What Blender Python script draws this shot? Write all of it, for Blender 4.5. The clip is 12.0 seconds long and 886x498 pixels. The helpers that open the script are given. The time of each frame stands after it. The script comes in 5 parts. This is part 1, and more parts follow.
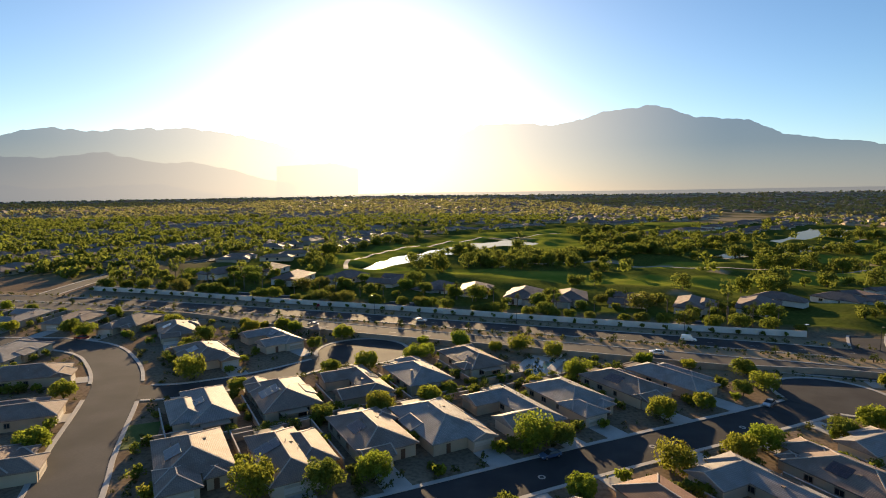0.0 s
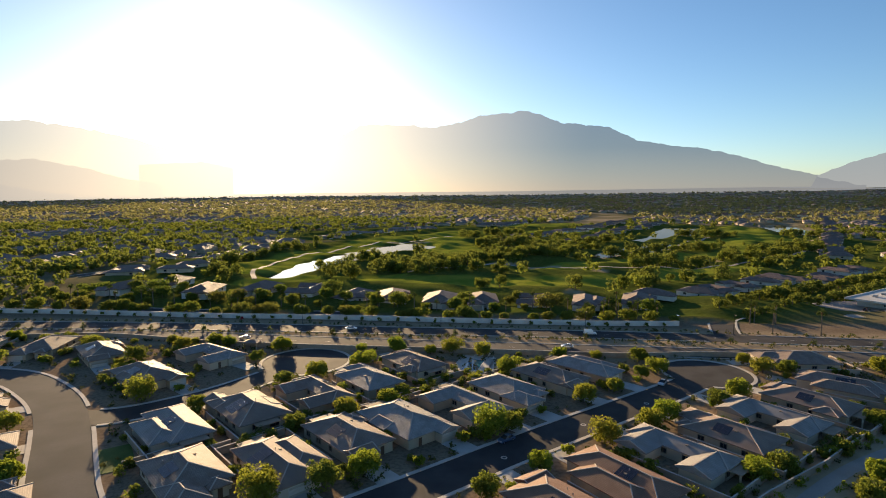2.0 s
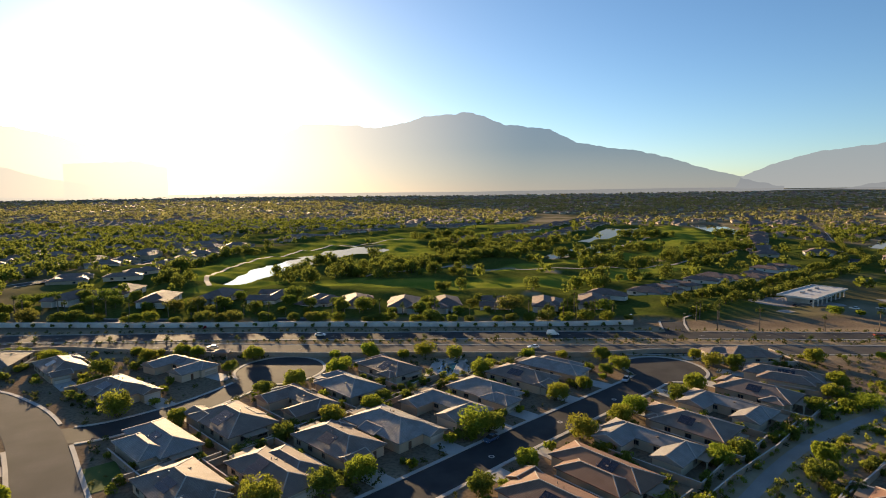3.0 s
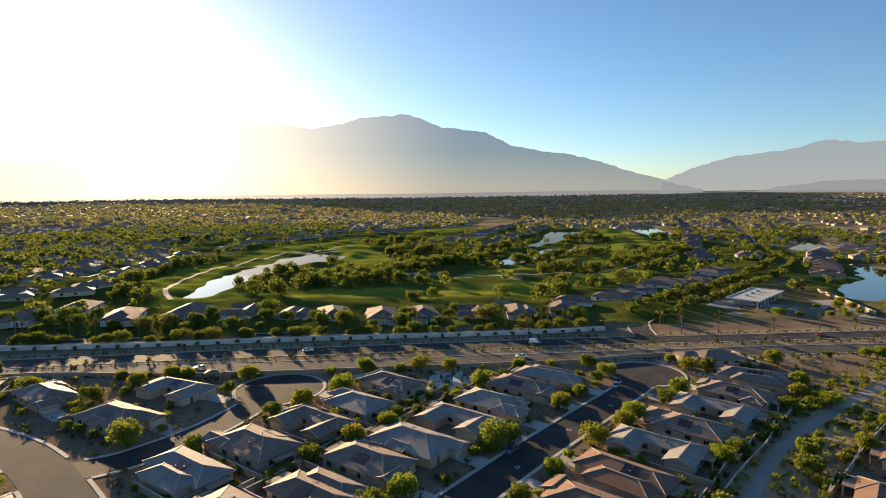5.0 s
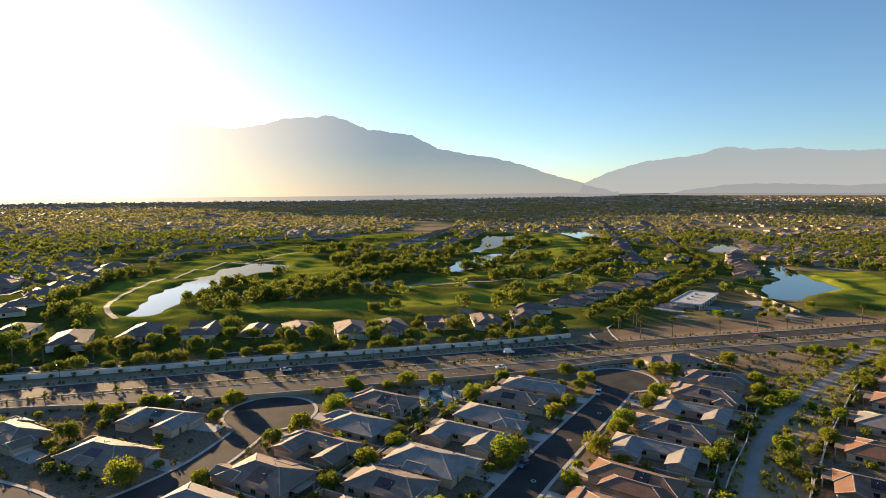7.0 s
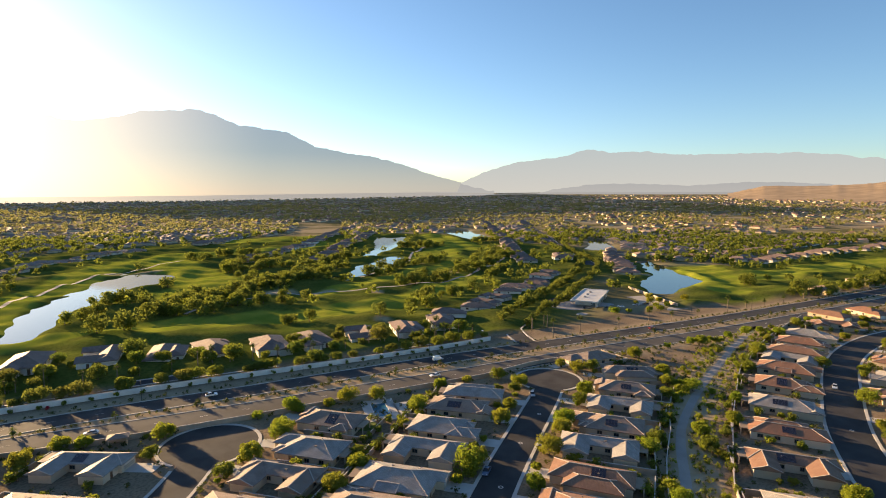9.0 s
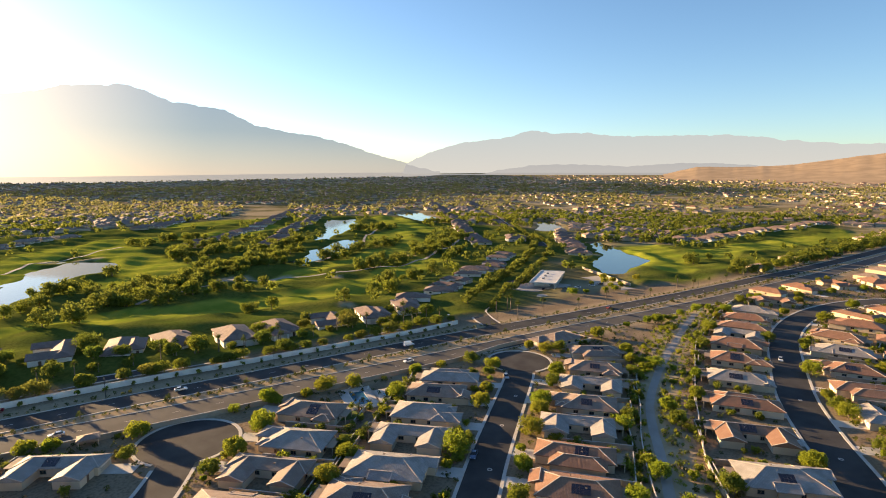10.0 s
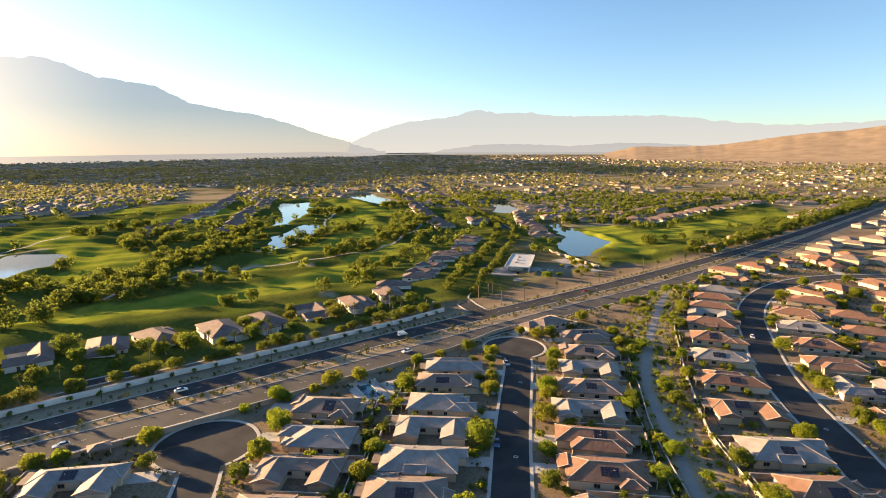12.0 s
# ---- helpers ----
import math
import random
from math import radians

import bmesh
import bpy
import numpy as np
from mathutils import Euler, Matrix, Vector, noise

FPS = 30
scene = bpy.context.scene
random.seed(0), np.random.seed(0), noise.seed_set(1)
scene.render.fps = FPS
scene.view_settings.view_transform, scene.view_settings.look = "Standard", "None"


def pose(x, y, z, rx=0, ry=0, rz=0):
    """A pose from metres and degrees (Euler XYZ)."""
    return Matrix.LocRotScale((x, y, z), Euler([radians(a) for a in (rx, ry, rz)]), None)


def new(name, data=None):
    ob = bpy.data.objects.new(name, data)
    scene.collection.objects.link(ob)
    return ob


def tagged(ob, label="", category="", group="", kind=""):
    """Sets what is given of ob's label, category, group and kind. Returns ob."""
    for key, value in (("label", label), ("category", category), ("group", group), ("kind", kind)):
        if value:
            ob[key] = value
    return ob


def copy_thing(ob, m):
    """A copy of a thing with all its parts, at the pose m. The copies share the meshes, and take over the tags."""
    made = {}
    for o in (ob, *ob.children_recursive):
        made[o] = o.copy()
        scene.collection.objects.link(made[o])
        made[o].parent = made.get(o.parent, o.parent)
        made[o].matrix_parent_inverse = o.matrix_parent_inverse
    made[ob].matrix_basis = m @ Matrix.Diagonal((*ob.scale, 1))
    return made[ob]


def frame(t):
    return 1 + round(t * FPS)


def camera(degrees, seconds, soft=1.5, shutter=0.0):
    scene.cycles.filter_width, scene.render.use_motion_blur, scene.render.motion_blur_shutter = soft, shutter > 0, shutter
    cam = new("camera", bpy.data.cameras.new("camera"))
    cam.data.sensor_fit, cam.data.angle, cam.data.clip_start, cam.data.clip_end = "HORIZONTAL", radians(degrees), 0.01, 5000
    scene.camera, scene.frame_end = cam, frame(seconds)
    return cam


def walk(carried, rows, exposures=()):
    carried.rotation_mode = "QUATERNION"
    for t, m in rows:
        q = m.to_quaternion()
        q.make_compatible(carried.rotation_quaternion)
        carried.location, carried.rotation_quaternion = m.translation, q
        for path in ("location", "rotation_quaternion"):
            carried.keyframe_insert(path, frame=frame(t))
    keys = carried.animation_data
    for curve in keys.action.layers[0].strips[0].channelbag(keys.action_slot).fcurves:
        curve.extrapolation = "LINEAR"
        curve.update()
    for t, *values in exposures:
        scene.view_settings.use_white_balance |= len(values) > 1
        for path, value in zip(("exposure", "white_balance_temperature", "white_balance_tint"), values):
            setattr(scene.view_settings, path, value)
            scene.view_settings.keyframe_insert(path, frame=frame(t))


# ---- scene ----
cam = camera(77.5, 12.0, soft=1.0)
METRES, EYE, TILT, LEAN, TURN = 145.0, 53.2, -5.9, 0.0, 0.0
ROWS = [
    (0.0, 0.0, 0.0, 0.0, 0.0, 0.0, 0.0),
    (0.5, -0.0358, -0.031, 0.008, -3.28, 0.01, 0.32),
    (1.0, -0.069, -0.0569, 0.0155, -6.3, -0.03, 0.61),
    (1.5, -0.1028, -0.0814, 0.0234, -9.23, -0.06, 0.89),
    (2.0, -0.1386, -0.1022, 0.032, -12.21, -0.13, 1.21),
    (2.5, -0.1763, -0.1155, 0.0411, -15.21, -0.19, 1.55),
    (3.0, -0.2153, -0.1217, 0.0507, -17.99, -0.26, 1.83),
    (5.0, -0.3716, -0.1053, 0.0939, -24.64, -0.37, 2.41),
    (5.5, -0.4098, -0.0938, 0.1053, -26.43, -0.4, 2.57),
    (6.0, -0.4476, -0.0804, 0.117, -28.27, -0.44, 2.74),
    (6.5, -0.4843, -0.065, 0.129, -30.3, -0.48, 2.93),
    (7.0, -0.5205, -0.0481, 0.1406, -32.38, -0.54, 3.12),
    (9.0, -0.6534, 0.0366, 0.1888, -44.98, -1.49, 4.19),
    (9.5, -0.6827, 0.0632, 0.2012, -48.29, -2.75, 4.45),
    (10.0, -0.7111, 0.0922, 0.2133, -50.71, -3.96, 4.58),
    (10.5, -0.7378, 0.1217, 0.2253, -51.96, -5.08, 4.65),
    (11.0, -0.7635, 0.1511, 0.2377, -53.33, -6.21, 4.75),
    (11.5, -0.7885, 0.1809, 0.2502, -54.92, -6.47, 4.88),
    (12.0, -0.8131, 0.2113, 0.2618, -56.58, -6.58, 5.01),
]
walk(cam, [(t, pose(0, 0, EYE, TILT, LEAN, TURN) @ pose(METRES * x, METRES * y, METRES * z, 90 + pitch, roll, yaw)) for t, x, y, z, yaw, pitch, roll in ROWS],
     [(0.0, 1.42, 7800, 13), (3.0, 1.45, 7850, 13), (6.0, 1.62, 8050, 14), (9.0, 1.98, 8750, 16), (12.0, 2.29, 9050, 18)])

# ---- light: a low evening sun ahead of the camera, clear sky ----
SUN_AZ, SUN_EL = -6.7, 9.4
SUN_DIR = Vector((math.sin(radians(SUN_AZ)) * math.cos(radians(SUN_EL)), math.cos(radians(SUN_AZ)) * math.cos(radians(SUN_EL)), math.sin(radians(SUN_EL))))
world = bpy.data.worlds.new("world")
scene.world = world
world.use_nodes = True
wn, wl = world.node_tree.nodes, world.node_tree.links
wn.clear()
w_out = wn.new("ShaderNodeOutputWorld")
w_bg = wn.new("ShaderNodeBackground")
w_sky = wn.new("ShaderNodeTexSky")
w_sky.sky_type = "NISHITA"
w_sky.sun_disc = False
w_sky.sun_elevation = radians(SUN_EL)
w_sky.sun_rotation = radians(SUN_AZ)
w_sky.air_density, w_sky.dust_density, w_sky.ozone_density = 0.85, 0.4, 4.0
w_bg.inputs["Strength"].default_value = 0.078
w_hue = wn.new("ShaderNodeHueSaturation")
w_hue.inputs["Hue"].default_value, w_hue.inputs["Saturation"].default_value = 0.5, 1.05
wl.new(w_sky.outputs[0], w_hue.inputs["Color"])
wl.new(w_hue.outputs[0], w_bg.inputs["Color"])
wl.new(w_bg.outputs[0], w_out.inputs["Surface"])

sun_data = bpy.data.lights.new("sun", "SUN")
sun_data.energy, sun_data.angle, sun_data.color = 4.4, radians(0.6), (1.0, 0.78, 0.50)
sun = new("sun", sun_data)
sun.rotation_euler = SUN_DIR.to_track_quat("Z", "Y").to_euler()


# ---- materials ----
def shader(name):
    m = bpy.data.materials.new(name)
    m.use_nodes = True
    t = m.node_tree
    return m, t.nodes, t.links, t.nodes["Principled BSDF"]


def mixed(nodes, links, fac, a, b):
    n = nodes.new("ShaderNodeMix")
    n.data_type = "RGBA"
    for key, v in (("A", a), ("B", b)):
        s = [i for i in n.inputs if i.name == key and i.type == "RGBA"][0]
        if isinstance(v, tuple):
            s.default_value = (*v, 1)
        else:
            links.new(v, s)
    f = n.inputs[0]
    if isinstance(fac, float):
        f.default_value = fac
    else:
        links.new(fac, f)
    return [o for o in n.outputs if o.type == "RGBA"][0]


def noise_fac(nodes, links, scale, lo, hi, detail=4.0, coord=None):
    n = nodes.new("ShaderNodeTexNoise")
    n.inputs["Scale"].default_value, n.inputs["Detail"].default_value = scale, detail
    if coord is not None:
        links.new(coord, n.inputs["Vector"])
    r = nodes.new("ShaderNodeMapRange")
    r.inputs["From Min"].default_value, r.inputs["From Max"].default_value = lo, hi
    links.new(n.outputs["Fac"], r.inputs["Value"])
    return r.outputs["Result"]


def surface(name, base, second, rough=0.85, big=0.15, small=3.0, metal=0.0, bump=0.0, bump_scale=8.0, vary=None, spec=0.3):
    """Two-scale stained surface in world metres; vary: a third colour by object."""
    m, n, l, p = shader(name)
    geo = n.new("ShaderNodeNewGeometry")
    f1 = noise_fac(n, l, big, 0.35, 0.65, 3.0, geo.outputs["Position"])
    f2 = noise_fac(n, l, small, 0.3, 0.75, 5.0, geo.outputs["Position"])
    c = mixed(n, l, f1, base, second)
    dark = tuple(v * 0.72 for v in base)
    c = mixed(n, l, f2, c, mixed(n, l, 0.5, c, dark))
    if vary:
        info = n.new("ShaderNodeObjectInfo")
        c = mixed(n, l, info.outputs["Random"], c, vary)
    l.new(c, p.inputs["Base Color"])
    p.inputs["Roughness"].default_value, p.inputs["Metallic"].default_value = rough, metal
    p.inputs["Specular IOR Level"].default_value = spec
    if bump:
        b = n.new("ShaderNodeBump")
        t = n.new("ShaderNodeTexNoise")
        t.inputs["Scale"].default_value = bump_scale
        l.new(geo.outputs["Position"], t.inputs["Vector"])
        l.new(t.outputs["Fac"], b.inputs["Height"])
        b.inputs["Strength"].default_value, b.inputs["Distance"].default_value = bump, 0.05
        l.new(b.outputs[0], p.inputs["Normal"])
    return m


def leafy(name, a, b, glow=0.45, vary=None):
    """Leaves: diffuse and translucent, each clump its own shade."""
    m, n, l, p = shader(name)
    n.remove(p)
    out = n["Material Output"]
    geo = n.new("ShaderNodeNewGeometry")
    c = mixed(n, l, geo.outputs["Random Per Island"], a, b)
    if vary:
        info = n.new("ShaderNodeObjectInfo")
        c = mixed(n, l, noise_fac(n, l, 0.03, 0.4, 0.6, 2.0, info.outputs["Location"]), c, vary)
    d, t, mx = n.new("ShaderNodeBsdfDiffuse"), n.new("ShaderNodeBsdfTranslucent"), n.new("ShaderNodeMixShader")
    l.new(c, d.inputs["Color"]), l.new(c, t.inputs["Color"])
    mx.inputs[0].default_value = glow
    l.new(d.outputs[0], mx.inputs[1]), l.new(t.outputs[0], mx.inputs[2])
    l.new(mx.outputs[0], out.inputs["Surface"])
    return m


def roof_material(name, a, b, c):
    """Concrete roof tiles: courses as fine relief, colour by house and by patch."""
    m, n, l, p = shader(name)
    geo, info, tc = n.new("ShaderNodeNewGeometry"), n.new("ShaderNodeObjectInfo"), n.new("ShaderNodeTexCoord")
    col = mixed(n, l, info.outputs["Random"], a, b)
    col = mixed(n, l, noise_fac(n, l, 0.4, 0.4, 0.65, 3.0, geo.outputs["Position"]), col, c)
    col = mixed(n, l, noise_fac(n, l, 5.0, 0.35, 0.8, 2.0, geo.outputs["Position"]), col, tuple(v * 0.6 for v in a))
    rows = []
    for axis in "XY":
        w = n.new("ShaderNodeTexWave")
        w.wave_type, w.bands_direction, w.wave_profile = "BANDS", axis, "SIN"
        w.inputs["Scale"].default_value, w.inputs["Distortion"].default_value = 0.85, 0.25
        l.new(tc.outputs["Object"], w.inputs["Vector"])
        rows.append(w.outputs["Fac"])
    both = n.new("ShaderNodeMath")
    both.operation = "MULTIPLY"
    l.new(rows[0], both.inputs[0]), l.new(rows[1], both.inputs[1])
    col = mixed(n, l, both.outputs[0], mixed(n, l, 0.3, col, (0.05, 0.045, 0.045)), col)
    l.new(col, p.inputs["Base Color"])
    b1 = n.new("ShaderNodeBump")
    b1.inputs["Strength"].default_value, b1.inputs["Distance"].default_value = 0.5, 0.05
    l.new(both.outputs[0], b1.inputs["Height"])
    l.new(b1.outputs[0], p.inputs["Normal"])
    p.inputs["Roughness"].default_value = 0.75
    p.inputs["Specular IOR Level"].default_value = 0.35
    return m


def ground_material():
    """Desert gravel, irrigated turf and mown fairway in one sheet; turf, mown and sand are areas of the plan."""
    m, n, l, p = shader("ground")
    geo = n.new("ShaderNodeNewGeometry")
    pos = geo.outputs["Position"]
    att = {}
    for key in ("turf", "mown", "sand", "suburb"):
        a = n.new("ShaderNodeAttribute")
        a.attribute_name = key
        att[key] = a.outputs["Fac"]
    gravel = mixed(n, l, noise_fac(n, l, 0.06, 0.35, 0.65, 5.0, pos), (0.28, 0.21, 0.145), (0.20, 0.15, 0.105))
    gravel = mixed(n, l, noise_fac(n, l, 1.1, 0.45, 0.75, 6.0, pos), gravel, (0.12, 0.09, 0.06))
    far = mixed(n, l, noise_fac(n, l, 0.012, 0.4, 0.6, 6.0, pos), (0.11, 0.105, 0.05), (0.30, 0.25, 0.17))
    rough = mixed(n, l, noise_fac(n, l, 0.05, 0.35, 0.65, 5.0, pos), (0.068, 0.10, 0.022), (0.115, 0.128, 0.032))
    rough = mixed(n, l, noise_fac(n, l, 0.6, 0.4, 0.8, 4.0, pos), rough, (0.045, 0.062, 0.012))
    mown = mixed(n, l, noise_fac(n, l, 0.09, 0.35, 0.65, 4.0, pos), (0.145, 0.195, 0.028), (0.235, 0.25, 0.042))
    sand = mixed(n, l, noise_fac(n, l, 0.2, 0.35, 0.65, 5.0, pos), (0.46, 0.37, 0.25), (0.38, 0.30, 0.19))
    c = mixed(n, l, att["turf"], gravel, rough)
    c = mixed(n, l, att["mown"], c, mown)
    c = mixed(n, l, att["sand"], c, sand)
    keep = n.new("ShaderNodeMath")
    keep.operation = "MULTIPLY"
    inv = n.new("ShaderNodeMath")
    inv.operation = "SUBTRACT"
    inv.inputs[0].default_value = 1.0
    l.new(att["sand"], inv.inputs[1])
    l.new(inv.outputs[0], keep.inputs[0]), l.new(att["suburb"], keep.inputs[1])
    c = mixed(n, l, keep.outputs[0], c, far)
    l.new(c, p.inputs["Base Color"])
    p.inputs["Roughness"].default_value = 1.0
    p.inputs["Specular IOR Level"].default_value = 0.0
    b = n.new("ShaderNodeBump")
    t = n.new("ShaderNodeTexNoise")
    t.inputs["Scale"].default_value = 1.5
    l.new(pos, t.inputs["Vector"])
    l.new(t.outputs["Fac"], b.inputs["Height"])
    b.inputs["Strength"].default_value, b.inputs["Distance"].default_value = 0.5, 0.15
    l.new(b.outputs[0], p.inputs["Normal"])
    return m


def water_material(name, colour, rough, wave):
    m, n, l, p = shader(name)
    p.inputs["Base Color"].default_value = (*colour, 1)
    p.inputs["Roughness"].default_value = rough
    p.inputs["IOR"].default_value = 1.33
    p.inputs["Specular IOR Level"].default_value = 0.9
    geo, t, b = n.new("ShaderNodeNewGeometry"), n.new("ShaderNodeTexNoise"), n.new("ShaderNodeBump")
    t.inputs["Scale"].default_value = 0.6
    l.new(geo.outputs["Position"], t.inputs["Vector"])
    l.new(t.outputs["Fac"], b.inputs["Height"])
    b.inputs["Strength"].default_value, b.inputs["Distance"].default_value = wave, 0.05
    l.new(b.outputs[0], p.inputs["Normal"])
    return m


def range_material(name, rock, haze, foot, sunward_glow, depth, sun_leak=0.0):
    """Far range with its haze painted as emission: rock plus the light that kilometres of evening air scatter, more of
    it low down and towards the sun.
    """
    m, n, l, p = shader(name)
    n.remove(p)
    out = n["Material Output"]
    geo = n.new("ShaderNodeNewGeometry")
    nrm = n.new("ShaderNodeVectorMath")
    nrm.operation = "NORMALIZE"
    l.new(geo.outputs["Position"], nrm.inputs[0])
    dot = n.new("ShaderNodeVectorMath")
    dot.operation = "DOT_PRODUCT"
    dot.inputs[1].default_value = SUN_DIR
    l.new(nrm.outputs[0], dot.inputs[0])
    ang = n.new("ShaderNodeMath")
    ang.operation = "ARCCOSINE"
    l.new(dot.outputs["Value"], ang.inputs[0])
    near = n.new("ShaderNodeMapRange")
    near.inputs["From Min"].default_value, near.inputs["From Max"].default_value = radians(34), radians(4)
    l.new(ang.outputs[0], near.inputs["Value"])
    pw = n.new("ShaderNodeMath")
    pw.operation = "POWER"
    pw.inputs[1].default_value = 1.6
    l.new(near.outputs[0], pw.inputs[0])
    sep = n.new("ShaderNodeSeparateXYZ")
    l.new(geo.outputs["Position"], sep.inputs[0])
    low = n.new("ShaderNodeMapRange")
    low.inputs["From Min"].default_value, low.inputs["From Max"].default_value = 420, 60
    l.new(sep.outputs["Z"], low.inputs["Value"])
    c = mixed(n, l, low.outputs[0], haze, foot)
    c = mixed(n, l, pw.outputs[0], c, sunward_glow)
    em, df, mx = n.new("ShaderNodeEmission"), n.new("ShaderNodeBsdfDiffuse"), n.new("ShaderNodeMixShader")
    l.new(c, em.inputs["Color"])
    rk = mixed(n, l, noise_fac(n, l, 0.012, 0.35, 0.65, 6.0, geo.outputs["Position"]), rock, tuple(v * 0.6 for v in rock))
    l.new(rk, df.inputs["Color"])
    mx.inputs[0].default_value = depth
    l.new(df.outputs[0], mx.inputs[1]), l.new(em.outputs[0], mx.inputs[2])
    # partly see-through, so sunlight leaks past and the range's shadow weakens
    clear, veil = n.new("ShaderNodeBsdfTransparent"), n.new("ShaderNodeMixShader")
    veil.inputs[0].default_value = 1.0 - sun_leak
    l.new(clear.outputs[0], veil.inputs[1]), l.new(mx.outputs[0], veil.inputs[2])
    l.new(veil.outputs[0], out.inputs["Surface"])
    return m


M = {
    # far leaves: haze put into the colour as a paler tone, also offsetting mountain shade
    "leaf_far_hazed": leafy("leaf_far_hazed", (0.17, 0.175, 0.07), (0.31, 0.29, 0.12), 0.5),
    "ground": ground_material(),
    "asphalt": surface("asphalt", (0.06, 0.059, 0.06), (0.035, 0.034, 0.036), 0.85, 0.12, 2.5, bump=0.2, bump_scale=20, spec=0.15),
    "asphalt_old": surface("asphalt_old", (0.105, 0.10, 0.096), (0.068, 0.066, 0.064), 0.92, 0.08, 2.0, bump=0.2, bump_scale=20, spec=0.12),
    "concrete": surface("concrete", (0.50, 0.475, 0.44), (0.42, 0.395, 0.365), 0.85, 0.3, 4.0),
    "path": surface("path", (0.36, 0.33, 0.30), (0.30, 0.275, 0.25), 0.9, 0.2, 3.0),
    "lot": surface("lot", (0.40, 0.37, 0.34), (0.31, 0.285, 0.26), 0.9, 0.05, 1.0),
    "stucco": surface("stucco", (0.46, 0.36, 0.25), (0.40, 0.31, 0.21), 0.9, 0.4, 6.0, vary=(0.56, 0.47, 0.36)),
    "white_stucco": surface("white_stucco", (0.72, 0.68, 0.62), (0.62, 0.58, 0.52), 0.9, 0.3, 5.0),
    "block": surface("block", (0.40, 0.32, 0.24), (0.32, 0.25, 0.19), 0.9, 0.5, 5.0),
    "trim": surface("trim", (0.30, 0.22, 0.16), (0.24, 0.18, 0.13), 0.7, 0.5, 5.0),
    "roof": roof_material("roof", (0.33, 0.235, 0.185), (0.35, 0.275, 0.235), (0.27, 0.18, 0.14)),
    "roof_grey": roof_material("roof_grey", (0.36, 0.34, 0.325), (0.42, 0.40, 0.375), (0.30, 0.27, 0.25)),
    "roof_mauve": roof_material("roof_mauve", (0.25, 0.165, 0.135), (0.30, 0.205, 0.17), (0.20, 0.13, 0.11)),
    "roof_red": roof_material("roof_red", (0.37, 0.165, 0.095), (0.32, 0.19, 0.13), (0.26, 0.135, 0.085)),
    "cap": surface("cap", (0.46, 0.40, 0.35), (0.38, 0.32, 0.28), 0.7, 0.8, 5.0),
    "flat_roof": surface("flat_roof", (0.55, 0.55, 0.54), (0.45, 0.45, 0.44), 0.7, 0.1, 1.5),
    "garage": surface("garage", (0.42, 0.36, 0.28), (0.36, 0.31, 0.24), 0.6, 0.6, 5.0, vary=(0.60, 0.56, 0.50)),
    "door": surface("door", (0.16, 0.08, 0.045), (0.12, 0.06, 0.035), 0.5, 1.0, 8.0),
    "metal": surface("metal", (0.35, 0.35, 0.36), (0.28, 0.28, 0.29), 0.4, 1.0, 6.0, metal=0.8),
    "dark_metal": surface("dark_metal", (0.05, 0.05, 0.05), (0.04, 0.04, 0.04), 0.5, 1.0, 6.0, metal=0.4),
    "trunk": surface("trunk", (0.16, 0.12, 0.085), (0.11, 0.085, 0.06), 0.95, 1.0, 8.0),
    "palm_trunk": surface("palm_trunk", (0.20, 0.155, 0.115), (0.14, 0.11, 0.08), 0.95, 1.0, 6.0),
    "skirt": surface("skirt", (0.28, 0.20, 0.11), (0.20, 0.14, 0.08), 0.95, 1.0, 6.0),
    "leaf_lime": leafy("leaf_lime", (0.15, 0.215, 0.028), (0.28, 0.335, 0.048), 0.6, (0.24, 0.24, 0.04)),
    "leaf_dark": leafy("leaf_dark", (0.085, 0.13, 0.025), (0.175, 0.225, 0.04), 0.54, (0.165, 0.165, 0.04)),
    "leaf_olive": leafy("leaf_olive", (0.115, 0.15, 0.028), (0.21, 0.235, 0.042), 0.54),
    "leaf_palm": leafy("leaf_palm", (0.055, 0.085, 0.02), (0.12, 0.15, 0.04), 0.45),
    "leaf_red": leafy("leaf_red", (0.35, 0.02, 0.04), (0.45, 0.05, 0.05), 0.5),
    "shrub": leafy("shrub", (0.045, 0.06, 0.02), (0.14, 0.14, 0.045), 0.4),
    "water": water_material("water", (0.02, 0.035, 0.04), 0.04, 0.12),
    "pool_water": water_material("pool_water", (0.025, 0.15, 0.22), 0.03, 0.2),
}
glass, gn, gl, gp = shader("window_glass")
gp.inputs["Base Color"].default_value = (0.02, 0.025, 0.03, 1)
gp.inputs["Roughness"].default_value = 0.05
M["glass"] = glass
panel, pn, pl, pp = shader("solar_cell")
pbr = pn.new("ShaderNodeTexBrick")
pbr.inputs["Color1"].default_value = pbr.inputs["Color2"].default_value = (0.012, 0.014, 0.028, 1)
pbr.inputs["Mortar"].default_value = (0.05, 0.05, 0.06, 1)
pbr.inputs["Scale"].default_value, pbr.inputs["Mortar Size"].default_value, pbr.offset = 6.0, 0.02, 0.0
ptc = pn.new("ShaderNodeTexCoord")
pl.new(ptc.outputs["Object"], pbr.inputs["Vector"]), pl.new(pbr.outputs["Color"], pp.inputs["Base Color"])
pp.inputs["Roughness"].default_value = 0.18
M["panel"] = panel


def paint(name, colour, rough=0.3, metal=0.2):
    m, n, l, p = shader(name)
    p.inputs["Base Color"].default_value = (*colour, 1)
    p.inputs["Roughness"].default_value, p.inputs["Metallic"].default_value = rough, metal
    p.inputs["Coat Weight"].default_value = 0.5
    return m


